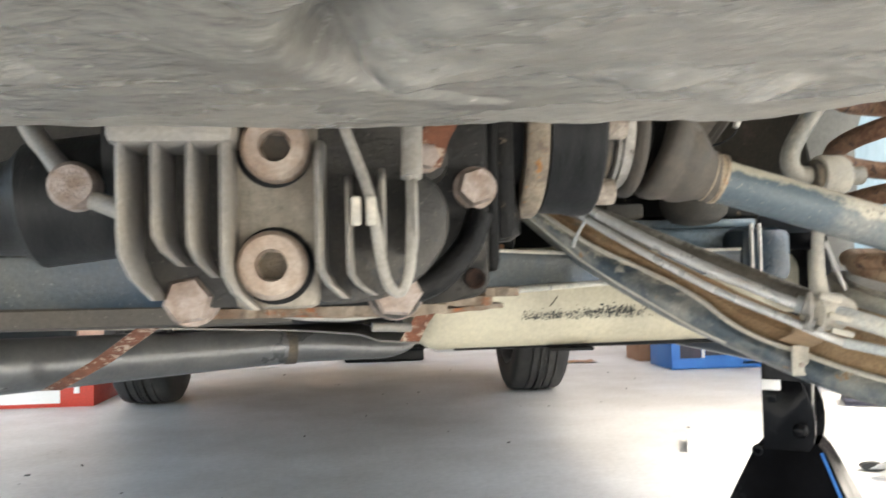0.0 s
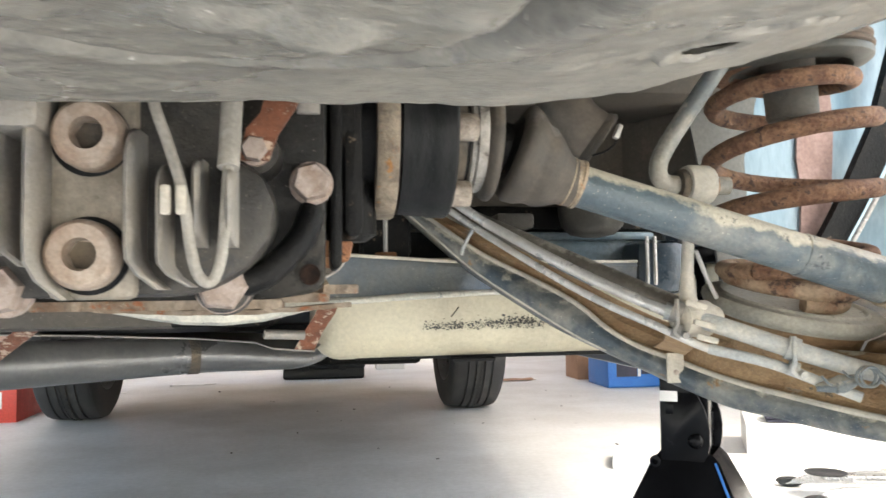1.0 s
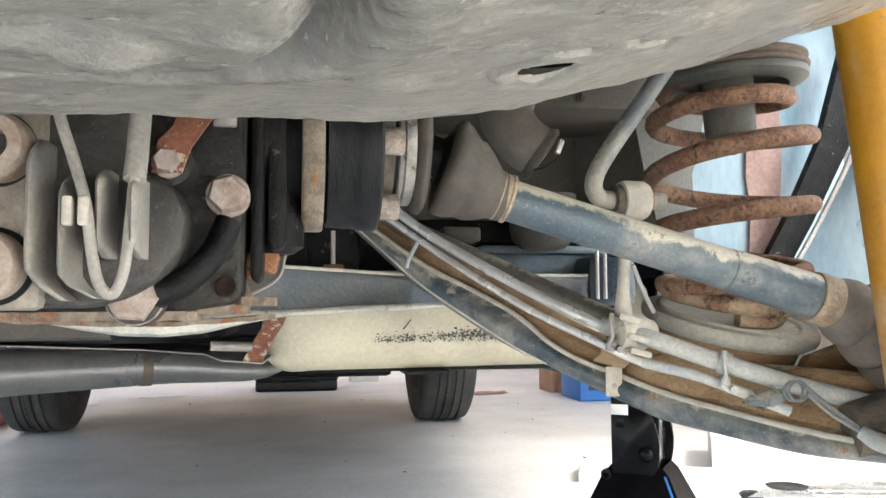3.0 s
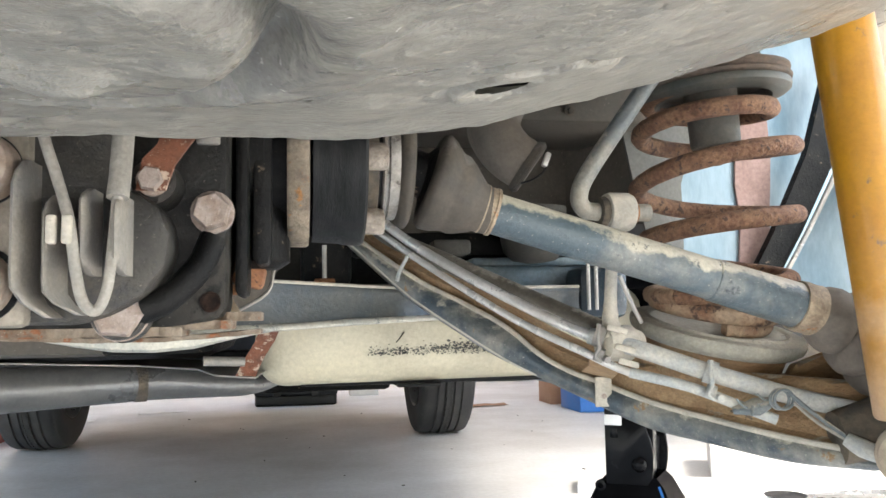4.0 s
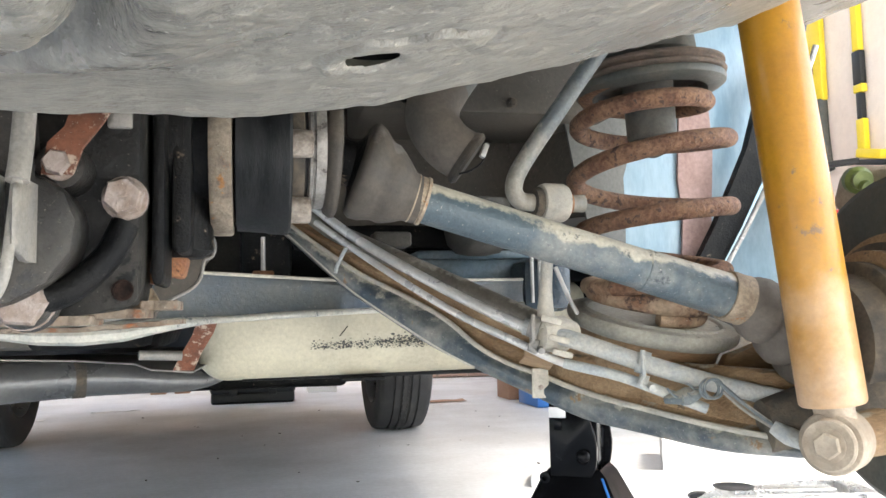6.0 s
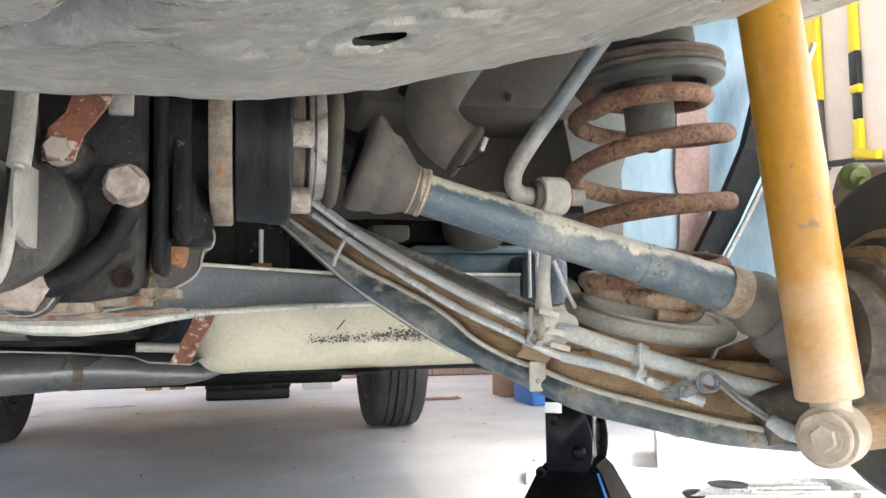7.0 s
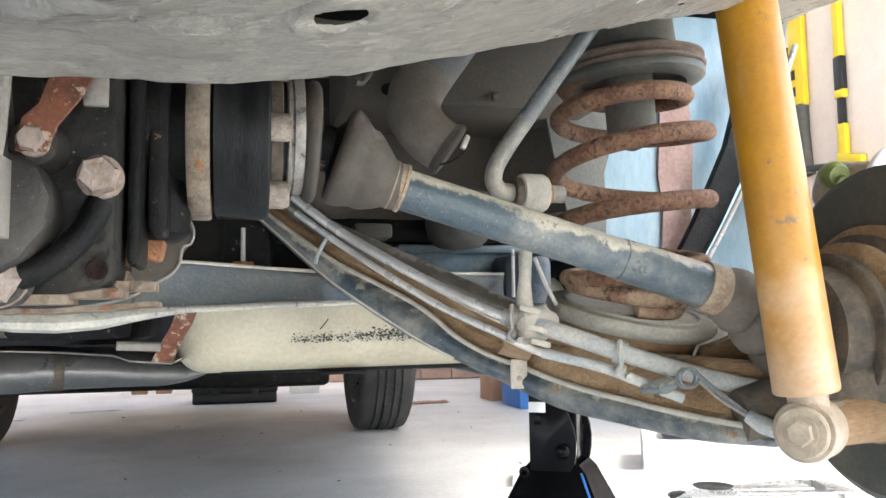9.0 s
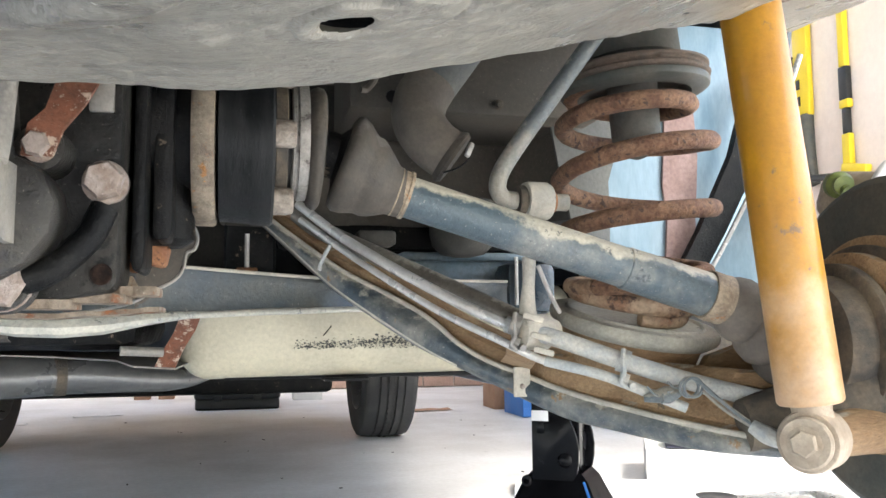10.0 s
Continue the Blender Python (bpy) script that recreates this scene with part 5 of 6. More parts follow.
def build_hub():
    d = thing("wheel_hub", (0.66, 0.10, 0.41), "rust-brown bare wheel hub and brake plate with the wheel removed", "wheel hub")
    c = (0.0, 0.10, 0.407)
    part("carrier", lathe(bmesh.new(), [(0.600, 0.036), (0.604, 0.046), (0.618, 0.049), (0.64, 0.050), (0.68, 0.05)], c, (1, 0, 0), 48), M_DIRT, d, "dark iron hub carrier")
    for x, rr, w, m, lb in ((0.622, 0.058, 0.010, M_DIRT, ""), (0.636, 0.066, 0.011, M_WEB, "rusty brown ring"), (0.6485, 0.072, 0.006, M_DIRT, ""), (0.657, 0.079, 0.009, M_WEB, "rusty brown ring")):
        part("ring", lathe(bmesh.new(), [(x, 0.045), (x + 0.0005, rr - 0.002), (x + 0.002, rr), (x + w - 0.001, rr), (x + w, rr - 0.002), (x + w, 0.045)], c, (1, 0, 0), 56), m, d, lb)
    part("brake_plate", lathe(bmesh.new(), [(0.668, 0.05), (0.669, 0.118), (0.674, 0.124), (0.690, 0.124), (0.692, 0.119), (0.693, 0.05)], c, (1, 0, 0), 56), M_SEAT, d, "grey brake back plate")
    part("hub_face", lathe(bmesh.new(), [(0.69, 0.08), (0.70, 0.08), (0.705, 0.06), (0.72, 0.034), (0.722, 0.01)], c, (1, 0, 0), 40), M_DIRT, d)
    # caliper bracket with green cap and white hose
    bm = boxed((0.735, 0.19, 0.527), (0.055, 0.06, 0.045), 0.014, pose(0, 0, 0, 10, 15, 20), 3)
    part("caliper", bm, M_EYE, d, "dirty brown caliper")
    part("caliper_arm", tube(bmesh.new(), [(0.735, 0.20, 0.52), (0.72, 0.18, 0.47), (0.70, 0.14, 0.43)], [0.024, 0.03, 0.026], 14), M_DIRT, d)
    cap = part("bleed_cap", lathe(bmesh.new(), [(0, 0.011), (0.010, 0.0115), (0.013, 0.008), (0.02, 0.008)], (0.706, 0.185, 0.540), (-0.4, -1, -0.2), 24), M_GREEN, d, "olive green plastic cap")
    part("cap_nipple", lathe(bmesh.new(), [(0, 0.005), (0.012, 0.0052)], (0.702, 0.172, 0.534), (-0.3, -1, -0.4), 16), M_GREEN, cap)
    part("hose_loop", tube(bmesh.new(), [(0.745, 0.16, 0.555), (0.728, 0.15, 0.551), (0.7145, 0.148, 0.536), (0.710, 0.148, 0.515), (0.714, 0.15, 0.488), (0.728, 0.155, 0.47)], 0.0052, 12), M_WHITE, d, "white hose loop")
    return d


def build_sway_bar():
    d = thing("anti_roll_bar", (0.42, 0.16, 0.51), "blue-grey bent anti-roll bar with end bush and link", "anti-roll bar")
    part("bar", tube(bmesh.new(), [(0.56, 0.16, 0.76), (0.478, 0.16, 0.648), (0.434, 0.16, 0.588), (0.402, 0.16, 0.543), (0.3945, 0.16, 0.526), (0.3975, 0.16, 0.5165), (0.408, 0.161, 0.514), (0.45, 0.164, 0.514)], 0.0066, 14), M_SWAY, d, "worn blue-grey bar")
    part("bush", lathe(bmesh.new(), [(0, 0.010), (0.001, 0.0135), (0.004, 0.0145), (0.018, 0.0145), (0.021, 0.013), (0.022, 0.008)], (0.414, 0.161, 0.514), (1, 0.1, 0), 28), M_DUST_GLINT, d, "pale dusty bush")
    part("nut", hexhead(bmesh.new(), (0.438, 0.164, 0.514), (1, 0.1, 0), 0.0068, 0.007, 0, 1.2), M_RUST, d)
    part("retainer", lathe(bmesh.new(), [(0, 0.0105), (0.004, 0.0115), (0.006, 0.0105)], (0.409, 0.16, 0.514), (1, 0.1, 0), 20), M_DIRT, d)
    part("link", tube(bmesh.new(), [(0.425, 0.170, 0.512), (0.427, 0.183, 0.475), (0.424, 0.18, 0.45), (0.422, 0.176, 0.432), (0.423, 0.173, 0.42)], [0.009, 0.0062, 0.0065, 0.009, 0.014], 14, flat=0.7), M_DUST_GLINT, d, "dusty drop link")
    part("link_eye", lathe(bmesh.new(), [(-0.012, 0.008), (-0.010, 0.0135), (0.012, 0.0135), (0.016, 0.011), (0.022, 0.009)], (0.424, 0.175, 0.417), (1, 0.2, 0), 24), M_DUST_GLINT, d)
    part("wire", tube(bmesh.new(), [(0.436, 0.19, 0.468), (0.448, 0.195, 0.445), (0.457, 0.20, 0.432)], 0.0018, 8), M_PIPE, d)
    return d


def build_filler():
    d = thing("filler_hose", (0.36, 0.27, 0.56), "grey filler pipe with a rubber elbow and a wire clamp", "hose")
    part("pipe", tube(bmesh.new(), [(0.450, 0.27, 0.740), (0.412, 0.27, 0.690), (0.382, 0.27, 0.648), (0.3655, 0.27, 0.625)], 0.0226, 28), M_PIPEDUST, d, "dusty blue-grey pipe")
    elbow = [(0.3700, 0.27, 0.632), (0.3605, 0.268, 0.616), (0.3572, 0.264, 0.600), (0.3610, 0.259, 0.586), (0.3695, 0.255, 0.5745), (0.3800, 0.253, 0.5668)]
    part("elbow", tube(bmesh.new(), elbow, [0.0232, 0.0236, 0.0232, 0.0226, 0.0222, 0.0222], 32), M_BOOTDUST, d, "dusty rubber elbow")
    way = (Vector(elbow[-1]) - Vector(elbow[-2])).normalized()
    part("cuff", lathe(bmesh.new(), [(-0.001, 0.018), (0.0, 0.0232), (0.002, 0.0240), (0.0065, 0.0240), (0.008, 0.0226), (0.0085, 0.0)], elbow[-1], way, 36), M_RUBBER, d, "dark rubber cuff")
    part("clamp", lathe(bmesh.new(), [(0.0030, 0.0232), (0.0032, 0.0250), (0.0056, 0.0250), (0.0058, 0.0232)], elbow[-1], way, 36, close=False), M_RUBBER, d, "hose clamp")
    part("clamp_screw", boxed((0.3950, 0.238, 0.5680), (0.0045, 0.006, 0.0125), 0.0012, pose(0, 0, 0, 0, 22, 0)), M_PIPE, d, "bright clamp screw")
    part("clamp_wire", tube(bmesh.new(), [(0.372, 0.236, 0.5475), (0.382, 0.236, 0.5508), (0.391, 0.239, 0.5565), (0.396, 0.243, 0.562)], 0.0009, 6), M_BLACK, d, "thin clamp wire")
    part("wire", tube(bmesh.new(), [(0.303, 0.18, 0.64), (0.308, 0.185, 0.612), (0.302, 0.188, 0.600), (0.296, 0.185, 0.598)], 0.0028, 8), M_RUBBER, d)
    return d


# ---- wheels, stand, clutter ----
def build_wheel(at, group="front wheels"):
    d = thing("front_wheel", (at[0], at[1], 0), "black front tyre with worn tread standing on the floor", "wheel", group)
    R, W, y, z = 0.312, 0.205, at[1], 0.312
    prof = [(-0.092, 0.205), (-0.100, 0.235), (-0.1025, 0.265), (-0.098, 0.290), (-0.090, 0.303), (-0.078, 0.3085)]
    for g in (-0.045, -0.016, 0.016, 0.045):
        prof += [(g - 0.0045, 0.3115 - abs(g) * 0.02), (g - 0.0035, 0.304), (g + 0.0035, 0.304), (g + 0.0045, 0.3115 - abs(g) * 0.02)]
    prof += [(-a, r) for a, r in prof[5::-1]]
    tyre = part("tyre", lathe(bmesh.new(), prof, (at[0], y, z), (1, 0, 0), 96, close=False), M_TYRE, d)
    bm = bmesh.new()
    for k in range(72):
        for s in (-1, 1):
            for x0, x1, rr, sk in ((0.054, 0.090, 0.3075, 0.03), (0.006, 0.012, 0.3125, 0.02)):
                vs = []
                for x, da in ((x0, 0), (x1, sk)):
                    for e in (0, 0.058):
                        a = 2 * math.pi * (k + (0.5 if s > 0 else 0)) / 72 + da + e
                        fall = 0.006 * bend(x, 0.07, 0.092)
                        for r in (0.300, rr + 0.0022 - fall):
                            vs.append(bm.verts.new((at[0] + s * x, y + r * math.cos(a), z + r * math.sin(a))))
                q = [(0, 1, 3, 2), (4, 5, 7, 6), (0, 1, 5, 4), (2, 3, 7, 6), (1, 3, 7, 5)]
                for f in q:
                    bm.faces.new([vs[i] for i in f])
    tagged(part("tread", bm, M_TYRE, tyre), kind="stuff")
    for s in (-1, 1):
        bm = lathe(bmesh.new(), [(s * 0.094, 0.206), (s * 0.086, 0.196), (s * 0.05, 0.185), (s * 0.045, 0.06), (s * 0.06, 0.03), (s * 0.06, 0.0)], (at[0], y, z), (1, 0, 0), 48, close=False)
        part("rim", bm, M_RIM, d, "grey alloy rim")
    return d


def build_stand():
    d = thing("jack_stand", (0.585, 0.56, 0), "glossy black jack stand with white label holding up the car", "jack stand")
    turn = Matrix.Translation((0.588, 0.53, 0)) @ pose(0, 0, 0, 0, 0, -35)

    def put(name, bm, m, parent=d, label=""):
        bmesh.ops.transform(bm, matrix=turn, verts=bm.verts[:])
        return part(name, bm, m, parent, label)
    # flared base with four legs
    bm = bmesh.new()
    rows = []
    for z, w, t in ((0.252, 0.030, 0.030), (0.243, 0.038, 0.034), (0.20, 0.058, 0.050), (0.10, 0.100, 0.092), (0.012, 0.138, 0.128), (0.0, 0.140, 0.130)):
        rows.append([(-w, -t, z), (w, -t, z), (w, t, z), (-w, t, z), (-w, -t, z)])
    sheet(bm, rows)
    bmesh.ops.remove_doubles(bm, verts=bm.verts[:], dist=1e-5)
    base = put("base", bm, M_STAND)
    for sx in (-1, 1):
        for sy in (-1, 1):
            put("foot", boxed((0.13 * sx, 0.12 * sy, 0.004), (0.05, 0.05, 0.008), 0.002), M_STAND, base)
    put("sticker", boxed((0.047, -0.0475, 0.212), (0.0025, 0.002, 0.075), 0.0005, pose(0, 0, 0, -22, -24, 0)), M_BLUEBOX, base, "blue and white sticker edge")
    put("sticker", boxed((0.0705, -0.015, 0.175), (0.002, 0.03, 0.022), 0.0005, pose(0, 0, 0, 0, -23, 0)), M_WHITE, base, "white sticker")
    post = put("post", boxed((0.0, 0.02, 0.36), (0.046, 0.046, 0.26), 0.003), M_STAND)
    poly = [(-0.027, 0.244), (0.021, 0.244), (0.026, 0.252), (0.028, 0.264), (0.0285, 0.278), (0.027, 0.292), (0.022, 0.306), (0.015, 0.322), (-0.027, 0.322)]
    cheek = put("front_cheek", prism(bmesh.new(), poly, "y", -0.036, -0.031, 0.0012), M_STAND)
    put("back_cheek", prism(bmesh.new(), [(x + 0.004, z) for x, z in poly], "y", 0.034, 0.039, 0.0012), M_STAND)
    put("cheek_wall", prism(bmesh.new(), [(-0.027, 0.244), (-0.022, 0.244), (-0.022, 0.40), (-0.027, 0.40)], "y", -0.034, 0.047), M_STAND)
    put("front_plate", prism(bmesh.new(), [(-0.027, 0.32), (0.014, 0.32), (0.014, 0.40), (-0.027, 0.40)], "y", -0.034, -0.031), M_STAND)
    put("pivot_bolt", lathe(bmesh.new(), [(0, 0.0085), (0.006, 0.0085), (0.009, 0.006), (0.010, 0.002)], (0.013, -0.035, 0.268), (0, -1, 0), 20), M_STAND, cheek)
    put("slot", boxed((-0.016, -0.0365, 0.3035), (0.009, 0.002, 0.013), 0.0008), M_STAND, cheek, "dark slot")
    put("label", boxed((-0.0165, -0.0372, 0.3175), (0.020, 0.002, 0.012), 0.0004), M_WHITE, cheek, "white label")
    lever = put("lever", tube(bmesh.new(), [(-0.012, -0.018, 0.244), (-0.027, -0.025, 0.243), (-0.034, -0.029, 0.242)], 0.0062, 14), M_STAND)
    put("lever_end", lathe(bmesh.new(), [(0, 0.0066), (0.006, 0.0066), (0.0065, 0.0035), (0.003, 0.003)], (-0.033, -0.031, 0.242), (-0.1, -1, 0), 18), M_STAND, lever)
    put("saddle", prism(bmesh.new(), [(-0.04, 0.47), (0.04, 0.47), (0.045, 0.50), (0.03, 0.488), (-0.03, 0.488), (-0.045, 0.50)], "y", -0.02, 0.06, 0.002), M_STAND)
    return d


def build_carton(name, c, s, m, label, stripe=None, lid=True, category="box"):
    d = thing(name, (c[0], c[1], c[2] - s[2] / 2), label, category)
    body = part("carton_body", boxed(c, s, 0.002), m, d)
    if lid:
        part("flap", boxed((c[0] - s[0] * 0.25, c[1], c[2] + s[2] / 2 + 0.0015), (s[0] * 0.5 - 0.002, s[1], 0.003), 0.001), m, d)
        part("flap", boxed((c[0] + s[0] * 0.25, c[1], c[2] + s[2] / 2 + 0.0015), (s[0] * 0.5 - 0.002, s[1], 0.003), 0.001), m, d)
    if stripe:
        for (ox, oz, w, h, mm) in stripe:
            part("print", boxed((c[0] + ox, c[1] - s[1] / 2 - 0.0015, c[2] + oz), (w, 0.002, h), 0.0), mm, body)
    return d


def build_clutter():
    # black tool case on the floor ahead
    d = thing("tool_case", (0.20, 4.2, 0), "black plastic tool case lying on the floor", "case")
    part("case_base", boxed((0.20, 4.22, 0.03), (0.43, 0.30, 0.06), 0.012, seg=3), M_CASE, d)
    part("case_lid", boxed((0.20, 4.22, 0.08), (0.44, 0.31, 0.062), 0.02, seg=3), M_CASE, d)
    for x in (0.1, 0.3):
        part("latch", boxed((x, 4.062, 0.06), (0.04, 0.012, 0.03), 0.003), M_CASE, d)
    build_carton("small_carton", (0.60, 4.62, 0.05), (0.17, 0.14, 0.10), M_WHITE, "small white carton on the floor by the wall")
    build_carton("brown_carton", (1.58, 3.78, 0.10), (0.20, 0.20, 0.20), M_BROWN, "brown cardboard box on the floor")
    rows = [(0.0, -0.055, 0.49, 0.035, M_BLUEBOX), (-0.16, 0.025, 0.10, 0.11, M_DARKCARD), (0.02, 0.03, 0.22, 0.10, M_DARKCARD), (0.05, -0.005, 0.14, 0.014, M_REDCARD), (-0.10, 0.02, 0.014, 0.10, M_WHITE), (0.15, -0.056, 0.12, 0.010, M_WHITE), (0.12, 0.03, 0.05, 0.03, M_WHITE)]
    build_carton("printed_carton", (1.74, 3.40, 0.082), (0.50, 0.28, 0.16), M_BLUEBOX, "blue printed carton with dark picture panel on the floor", rows)
    build_carton("red_carton", (-1.12, 2.94, 0.06), (0.42, 0.3, 0.12), M_REDCARD, "red and white printed carton on the floor", [(-0.04, -0.02, 0.26, 0.05, M_WHITE), (0.15, 0.02, 0.02, 0.06, M_WHITE)])
    build_carton("white_carton", (0, 0, 0.042), (0.62, 0.30, 0.081), M_WHITE, "large white carton in bright light beside the car").matrix_world = pose(1.622, 1.650, 0.0015, 0, 0, -26)
    d = thing("tool_tray", (0, 0, 0), "dark shallow tool tray lying on the white carton", "tray")
    part("tray_base", boxed((0, 0, 0.004), (0.24, 0.12, 0.008), 0.003), M_DARKCARD, d)
    part("tray_rim", tube(bmesh.new(), [(-0.118, -0.058, 0.014), (0.118, -0.058, 0.009), (0.118, 0.058, 0.012), (-0.118, 0.058, 0.016), (-0.118, -0.058, 0.014)], 0.005, 8, 1), M_DARKCARD, d)
    part("tray_lid", boxed((-0.08, 0.0, 0.020), (0.07, 0.10, 0.005), 0.002, pose(0, 0, 0, 0, 8, 0)), M_CASE, d)
    d.matrix_world = pose(1.478, 1.665, 0.088, 0, 0, -26)
    d = thing("white_plank", (0, 0, 0), "long white plank lying on the floor", "plank")
    part("board", boxed((0, 0, 0.010), (1.30, 0.145, 0.020), 0.004), M_WHITE, d)
    part("end_block", boxed((-0.64, 0, 0.011), (0.03, 0.147, 0.022), 0.003), M_WHITE, d)
    d.matrix_world = pose(1.52, 1.42, 0, 0, 0, -21.5)
    # trolley jack
    d = thing("trolley_jack", (1.41, 1.25, 0), "bright steel trolley jack lying beside the car", "jack")
    m = pose(0, 0, 0, 0, 0, -14)
    base = Matrix.Translation((1.385, 1.20, 0.0)) @ m @ Matrix.Diagonal((0.8, 0.8, 0.30, 1))

    def put(name, bm, mt, label=""):
        bmesh.ops.transform(bm, matrix=base, verts=bm.verts[:])
        return part(name, bm, mt, d, label)
    for y in (-0.09, 0.09):
        put("side_plate", prism(bmesh.new(), [(-0.28, 0.03), (0.30, 0.03), (0.30, 0.14), (0.05, 0.155), (-0.22, 0.10)], "y", y - 0.004, y + 0.004, 0.001), M_STEEL)
        for x in (-0.26, 0.26):
            put("wheel", lathe(bmesh.new(), [(-0.015, 0.028), (-0.012, 0.034), (0.012, 0.034), (0.015, 0.028)], (x, y * 1.25, 0.034), (0, 1, 0), 24), M_CASE)
    put("saddle_dish", lathe(bmesh.new(), [(0, 0.03), (0.004, 0.052), (0.012, 0.055), (0.013, 0.048), (0.006, 0.044)], (-0.20, 0, 0.155), (0, 0, 1), 28), M_CASE, "dark round saddle")
    put("lift_arm", boxed((-0.07, 0, 0.135), (0.28, 0.06, 0.04), 0.008), M_STEEL)
    put("pin", tube(bmesh.new(), [(-0.17, -0.10, 0.155), (-0.17, -0.10, 0.185)], 0.004, 10, 1), M_STEEL)
    put("cross_bar", tube(bmesh.new(), [(-0.17, -0.10, 0.160), (0.26, -0.10, 0.158)], 0.006, 10, 1), M_STEEL)
    put("cylinder_block", boxed((0.13, -0.02, 0.12), (0.05, 0.2, 0.08), 0.006), M_STEEL)
    # flat litter on the floor
    for k, (x, y, sx, sy, r, m, nm, lb) in enumerate(((1.12, 3.72, 0.28, 0.10, 8, M_BROWN, "paper_sheet", "creased brown paper sheet lying on the floor"), (-0.86, 3.6, 0.30, 0.06, 20, M_WHITE, "paper_sheet", "white paper strip lying on the floor"),
                                                  (-0.45, 3.9, 0.22, 0.03, 10, M_WHITE, "paper_sheet", "white paper strip lying on the floor"))):
        bm = bmesh.new()
        rows = [[(x + sx * (i / 6 - 0.5), y + sy * (j / 3 - 0.5) + 0.2 * math.sin(radians(r)) * (i / 6 - 0.5), 0.003 + 0.004 * abs(math.sin(i * 1.9 + j + k))) for j in range(4)] for i in range(7)]
        sheet(bm, rows, 0.0012, (0, 0, 1))
        tagged(part(nm, bm, m), lb, "paper")
    rng = random.Random(11)
    bm = bmesh.new()
    for _ in range(40):
        x, y, s = rng.uniform(-0.9, 1.3), rng.uniform(0.7, 3.6), rng.uniform(0.0015, 0.004)
        box(bm, (x, y, s * 0.3), (s * rng.uniform(1, 4), s, s * 0.6), 0, pose(0, 0, 0, 0, 0, rng.uniform(0, 180)))
    tagged(part("grit", bm, M_BROWNPAN), "scattered dark grit and crumbs on the floor", "grit", kind="stuff")
    # things by the far wall
    for x in (-0.36, -0.22):
        d = thing("wooden_leg", (x, 4.9, 0), "short brown wooden leg by the wall", "wood block", "wood blocks")
        part("block", boxed((x, 4.9, 0.09), (0.09, 0.09, 0.18), 0.004), M_BROWN, d)
    # spirit levels hung on the wall
    d = thing("wall_tool", (2.43, 2.42, 1.0), "broad yellow tool with dark grey handle on the pink wall", "hand tool", "wall tools")
    part("bar", boxed((2.430, 2.425, 1.52), (0.028, 0.088, 0.51), 0.006), M_LEVEL, d, "yellow bar")
    part("handle", tube(bmesh.new(), [(2.43, 2.412, 1.27), (2.43, 2.408, 1.15), (2.43, 2.402, 1.03), (2.43, 2.395, 0.98)], [0.026, 0.024, 0.026, 0.030], 14), M_SEAT, d, "dark grey handle")
    for z in (1.33, 1.40):
        part("window", boxed((2.4150, 2.440, z), (0.004, 0.022, 0.040), 0.001), M_CASE, d, "dark slot")
    part("hook", boxed((2.43, 2.478, 1.50), (0.02, 0.02, 0.05), 0.004), M_CASE, d)
    d = thing("wall_tool", (2.43, 2.18, 1.0), "slim yellow tool with black grips hanging on the pink wall", "hand tool", "wall tools")
    for z0, z1, w, m, nm in ((1.40, 1.78, 0.034, M_LEVEL, "bar"), (1.272, 1.40, 0.044, M_CASE, "grip"), (1.240, 1.272, 0.048, M_LEVEL, "collar"), (1.14, 1.24, 0.024, M_CASE, "shank"), (1.0, 1.14, 0.040, M_LEVEL, "bar")):
        part(nm, boxed((2.430, 2.19, (z0 + z1) / 2), (0.026, w, z1 - z0), 0.004), m, d)
    d = thing("hand_tool", (2.43, 2.15, 0.97), "small yellow and black tool hanging on the pink wall", "hand tool", "wall tools")
    part("body", boxed((2.425, 2.15, 1.0), (0.03, 0.13, 0.035), 0.006, pose(0, 0, 0, 12, 0, 0)), M_LEVEL, d)
    part("blade", boxed((2.425, 2.15, 0.968), (0.012, 0.16, 0.02), 0.003, pose(0, 0, 0, 10, 0, 0)), M_CASE, d, "black edge")
    # red and black machine by the wall
    d = thing("red_machine", (2.15, 2.15, 0), "red and black machine with a bent tube handle by the wall", "machine")
    part("machine_body", boxed((2.16, 2.15, 0.30), (0.34, 0.34, 0.60), 0.02), M_CASE, d)
    part("hood", boxed((2.10, 2.12, 0.66), (0.16, 0.2, 0.14), 0.05, seg=4), M_CASE, d, "black rounded hood")
    part("lamp", boxed((2.17, 2.02, 0.70), (0.06, 0.04, 0.14), 0.01), M_REDP, d, "red panel")
    part("panel", boxed((2.16, 2.0, 0.58), (0.2, 0.03, 0.08), 0.01), M_WHITE, d, "white panel")
    part("handle", tube(bmesh.new(), [(2.06, 2.05, 0.7), (2.05, 2.05, 0.86), (2.10, 2.05, 0.92), (2.28, 2.05, 0.95)], 0.012, 10), M_CASE, d, "bent black tube")


wall_far = build_setting()
build_body()
build_differential()
build_half_shaft()
build_left_shaft()
build_subframe()
build_tank()
build_exhaust()
build_arm()
build_brake_lines()
build_spring()
build_spring_seats()
build_shock()
build_hub()
build_sway_bar()
build_filler()
wheel = build_wheel((0.745, 2.83))
copy_thing(wheel, pose(-0.698, 2.83, 0))
build_stand()
build_clutter()

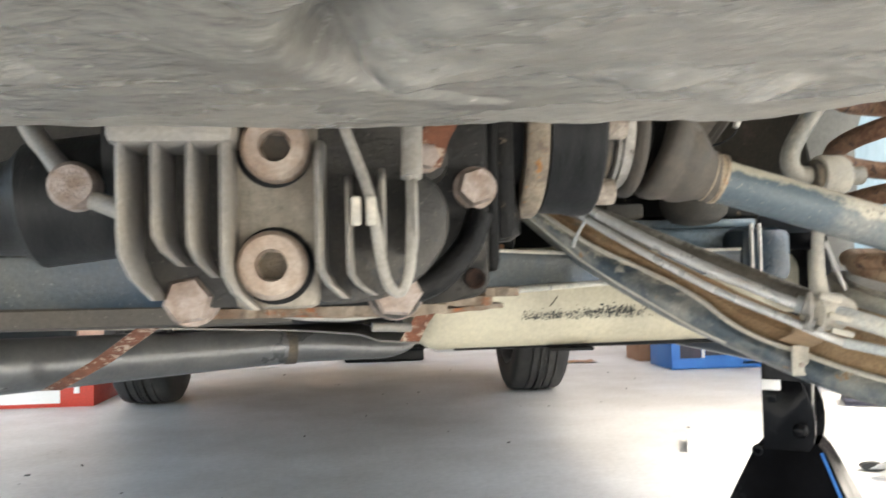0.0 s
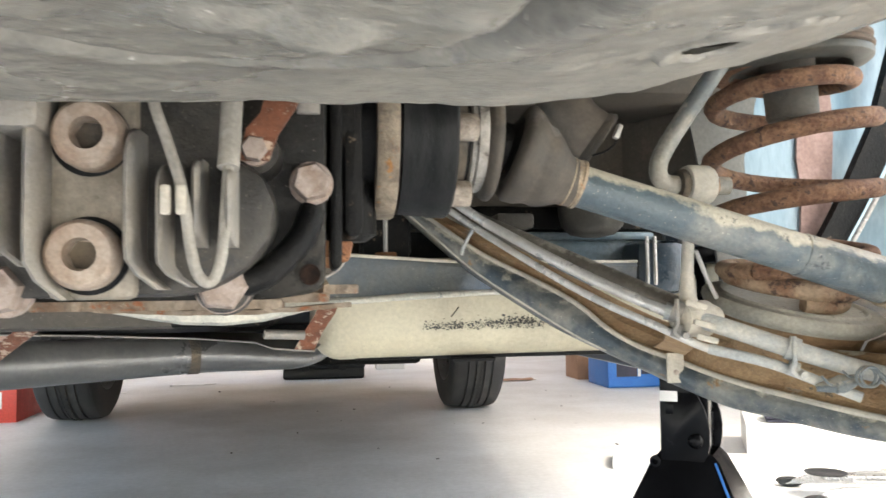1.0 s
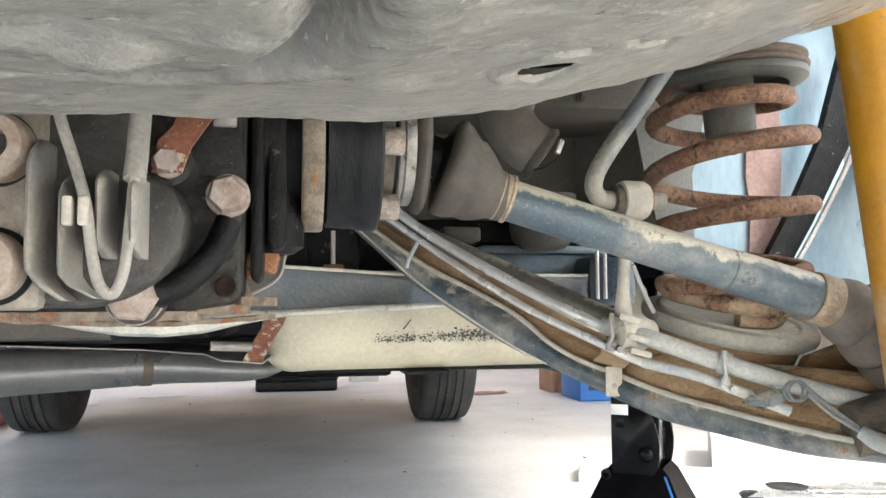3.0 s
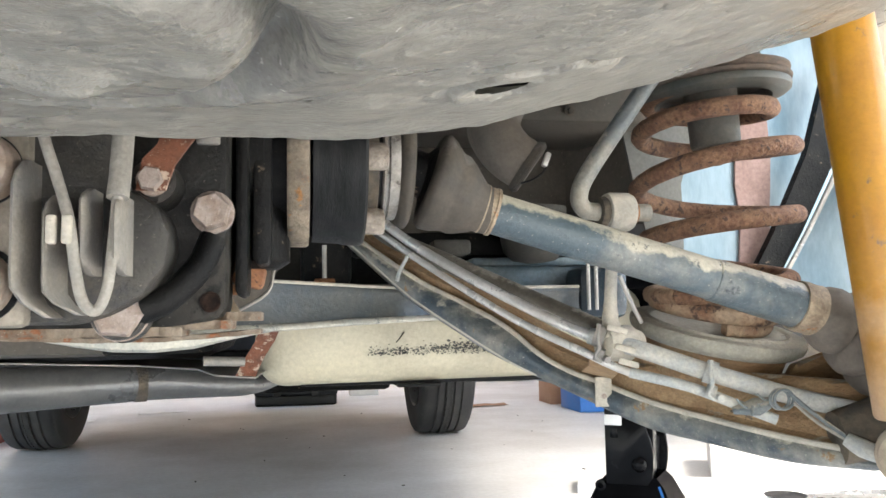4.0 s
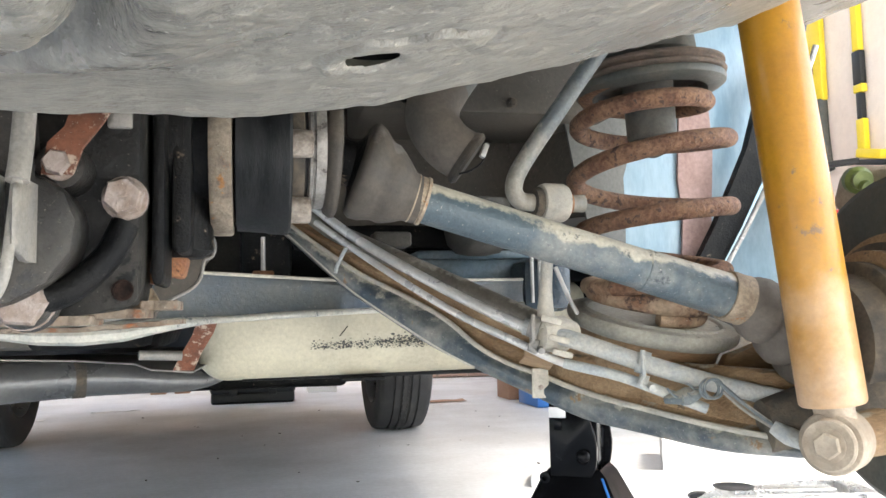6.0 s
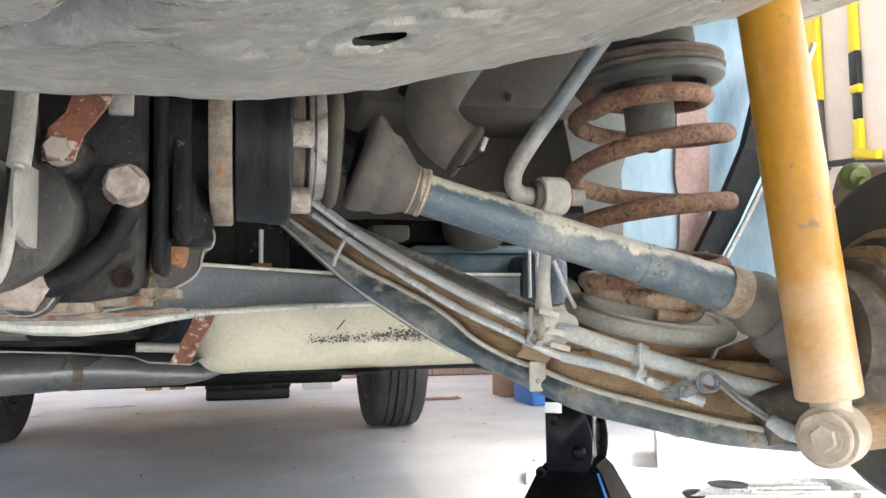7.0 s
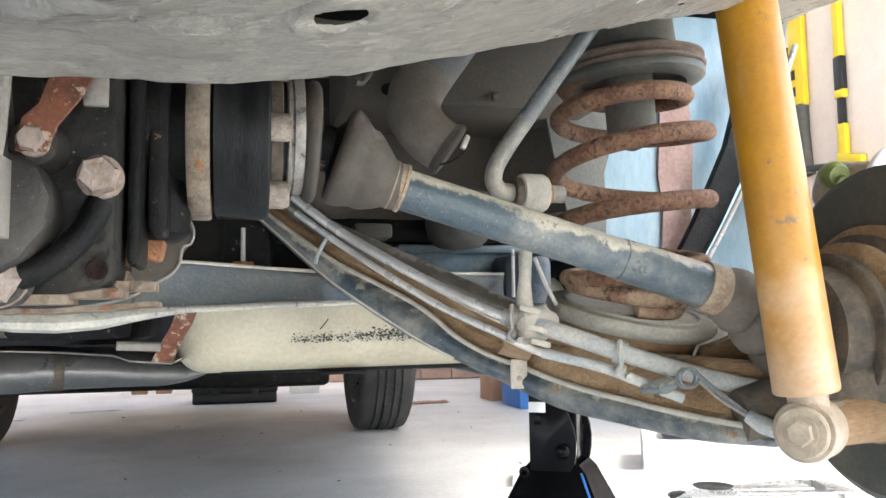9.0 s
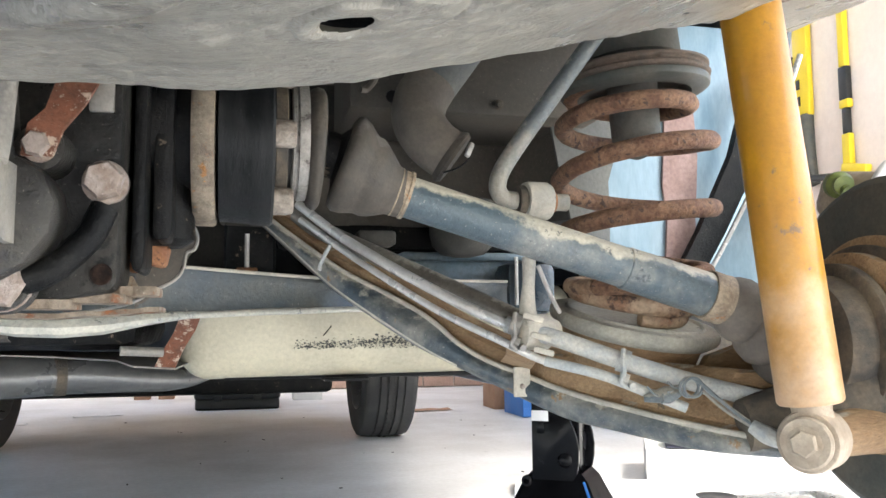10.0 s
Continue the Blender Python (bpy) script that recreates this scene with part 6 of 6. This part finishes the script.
# bricks of the far wall, sharing one mesh
bm = boxed((0, 0, 0), (0.215, 0.02, 0.065), 0.004, seg=1)
brick_mesh = bpy.data.meshes.new("brick")
bm.to_mesh(brick_mesh)
bm.free()
brick_mesh.materials.append(M_BRICK)
for row in range(8):
    for col in range(34):
        ob = new("brick", brick_mesh)
        ob.location = (-5.0 + 1.4 + 0.225 * (col - 17 + 17) + (0.1125 if row % 2 else 0), 5.314, 0.04 + 0.075 * row)
        ob.parent = wall_far
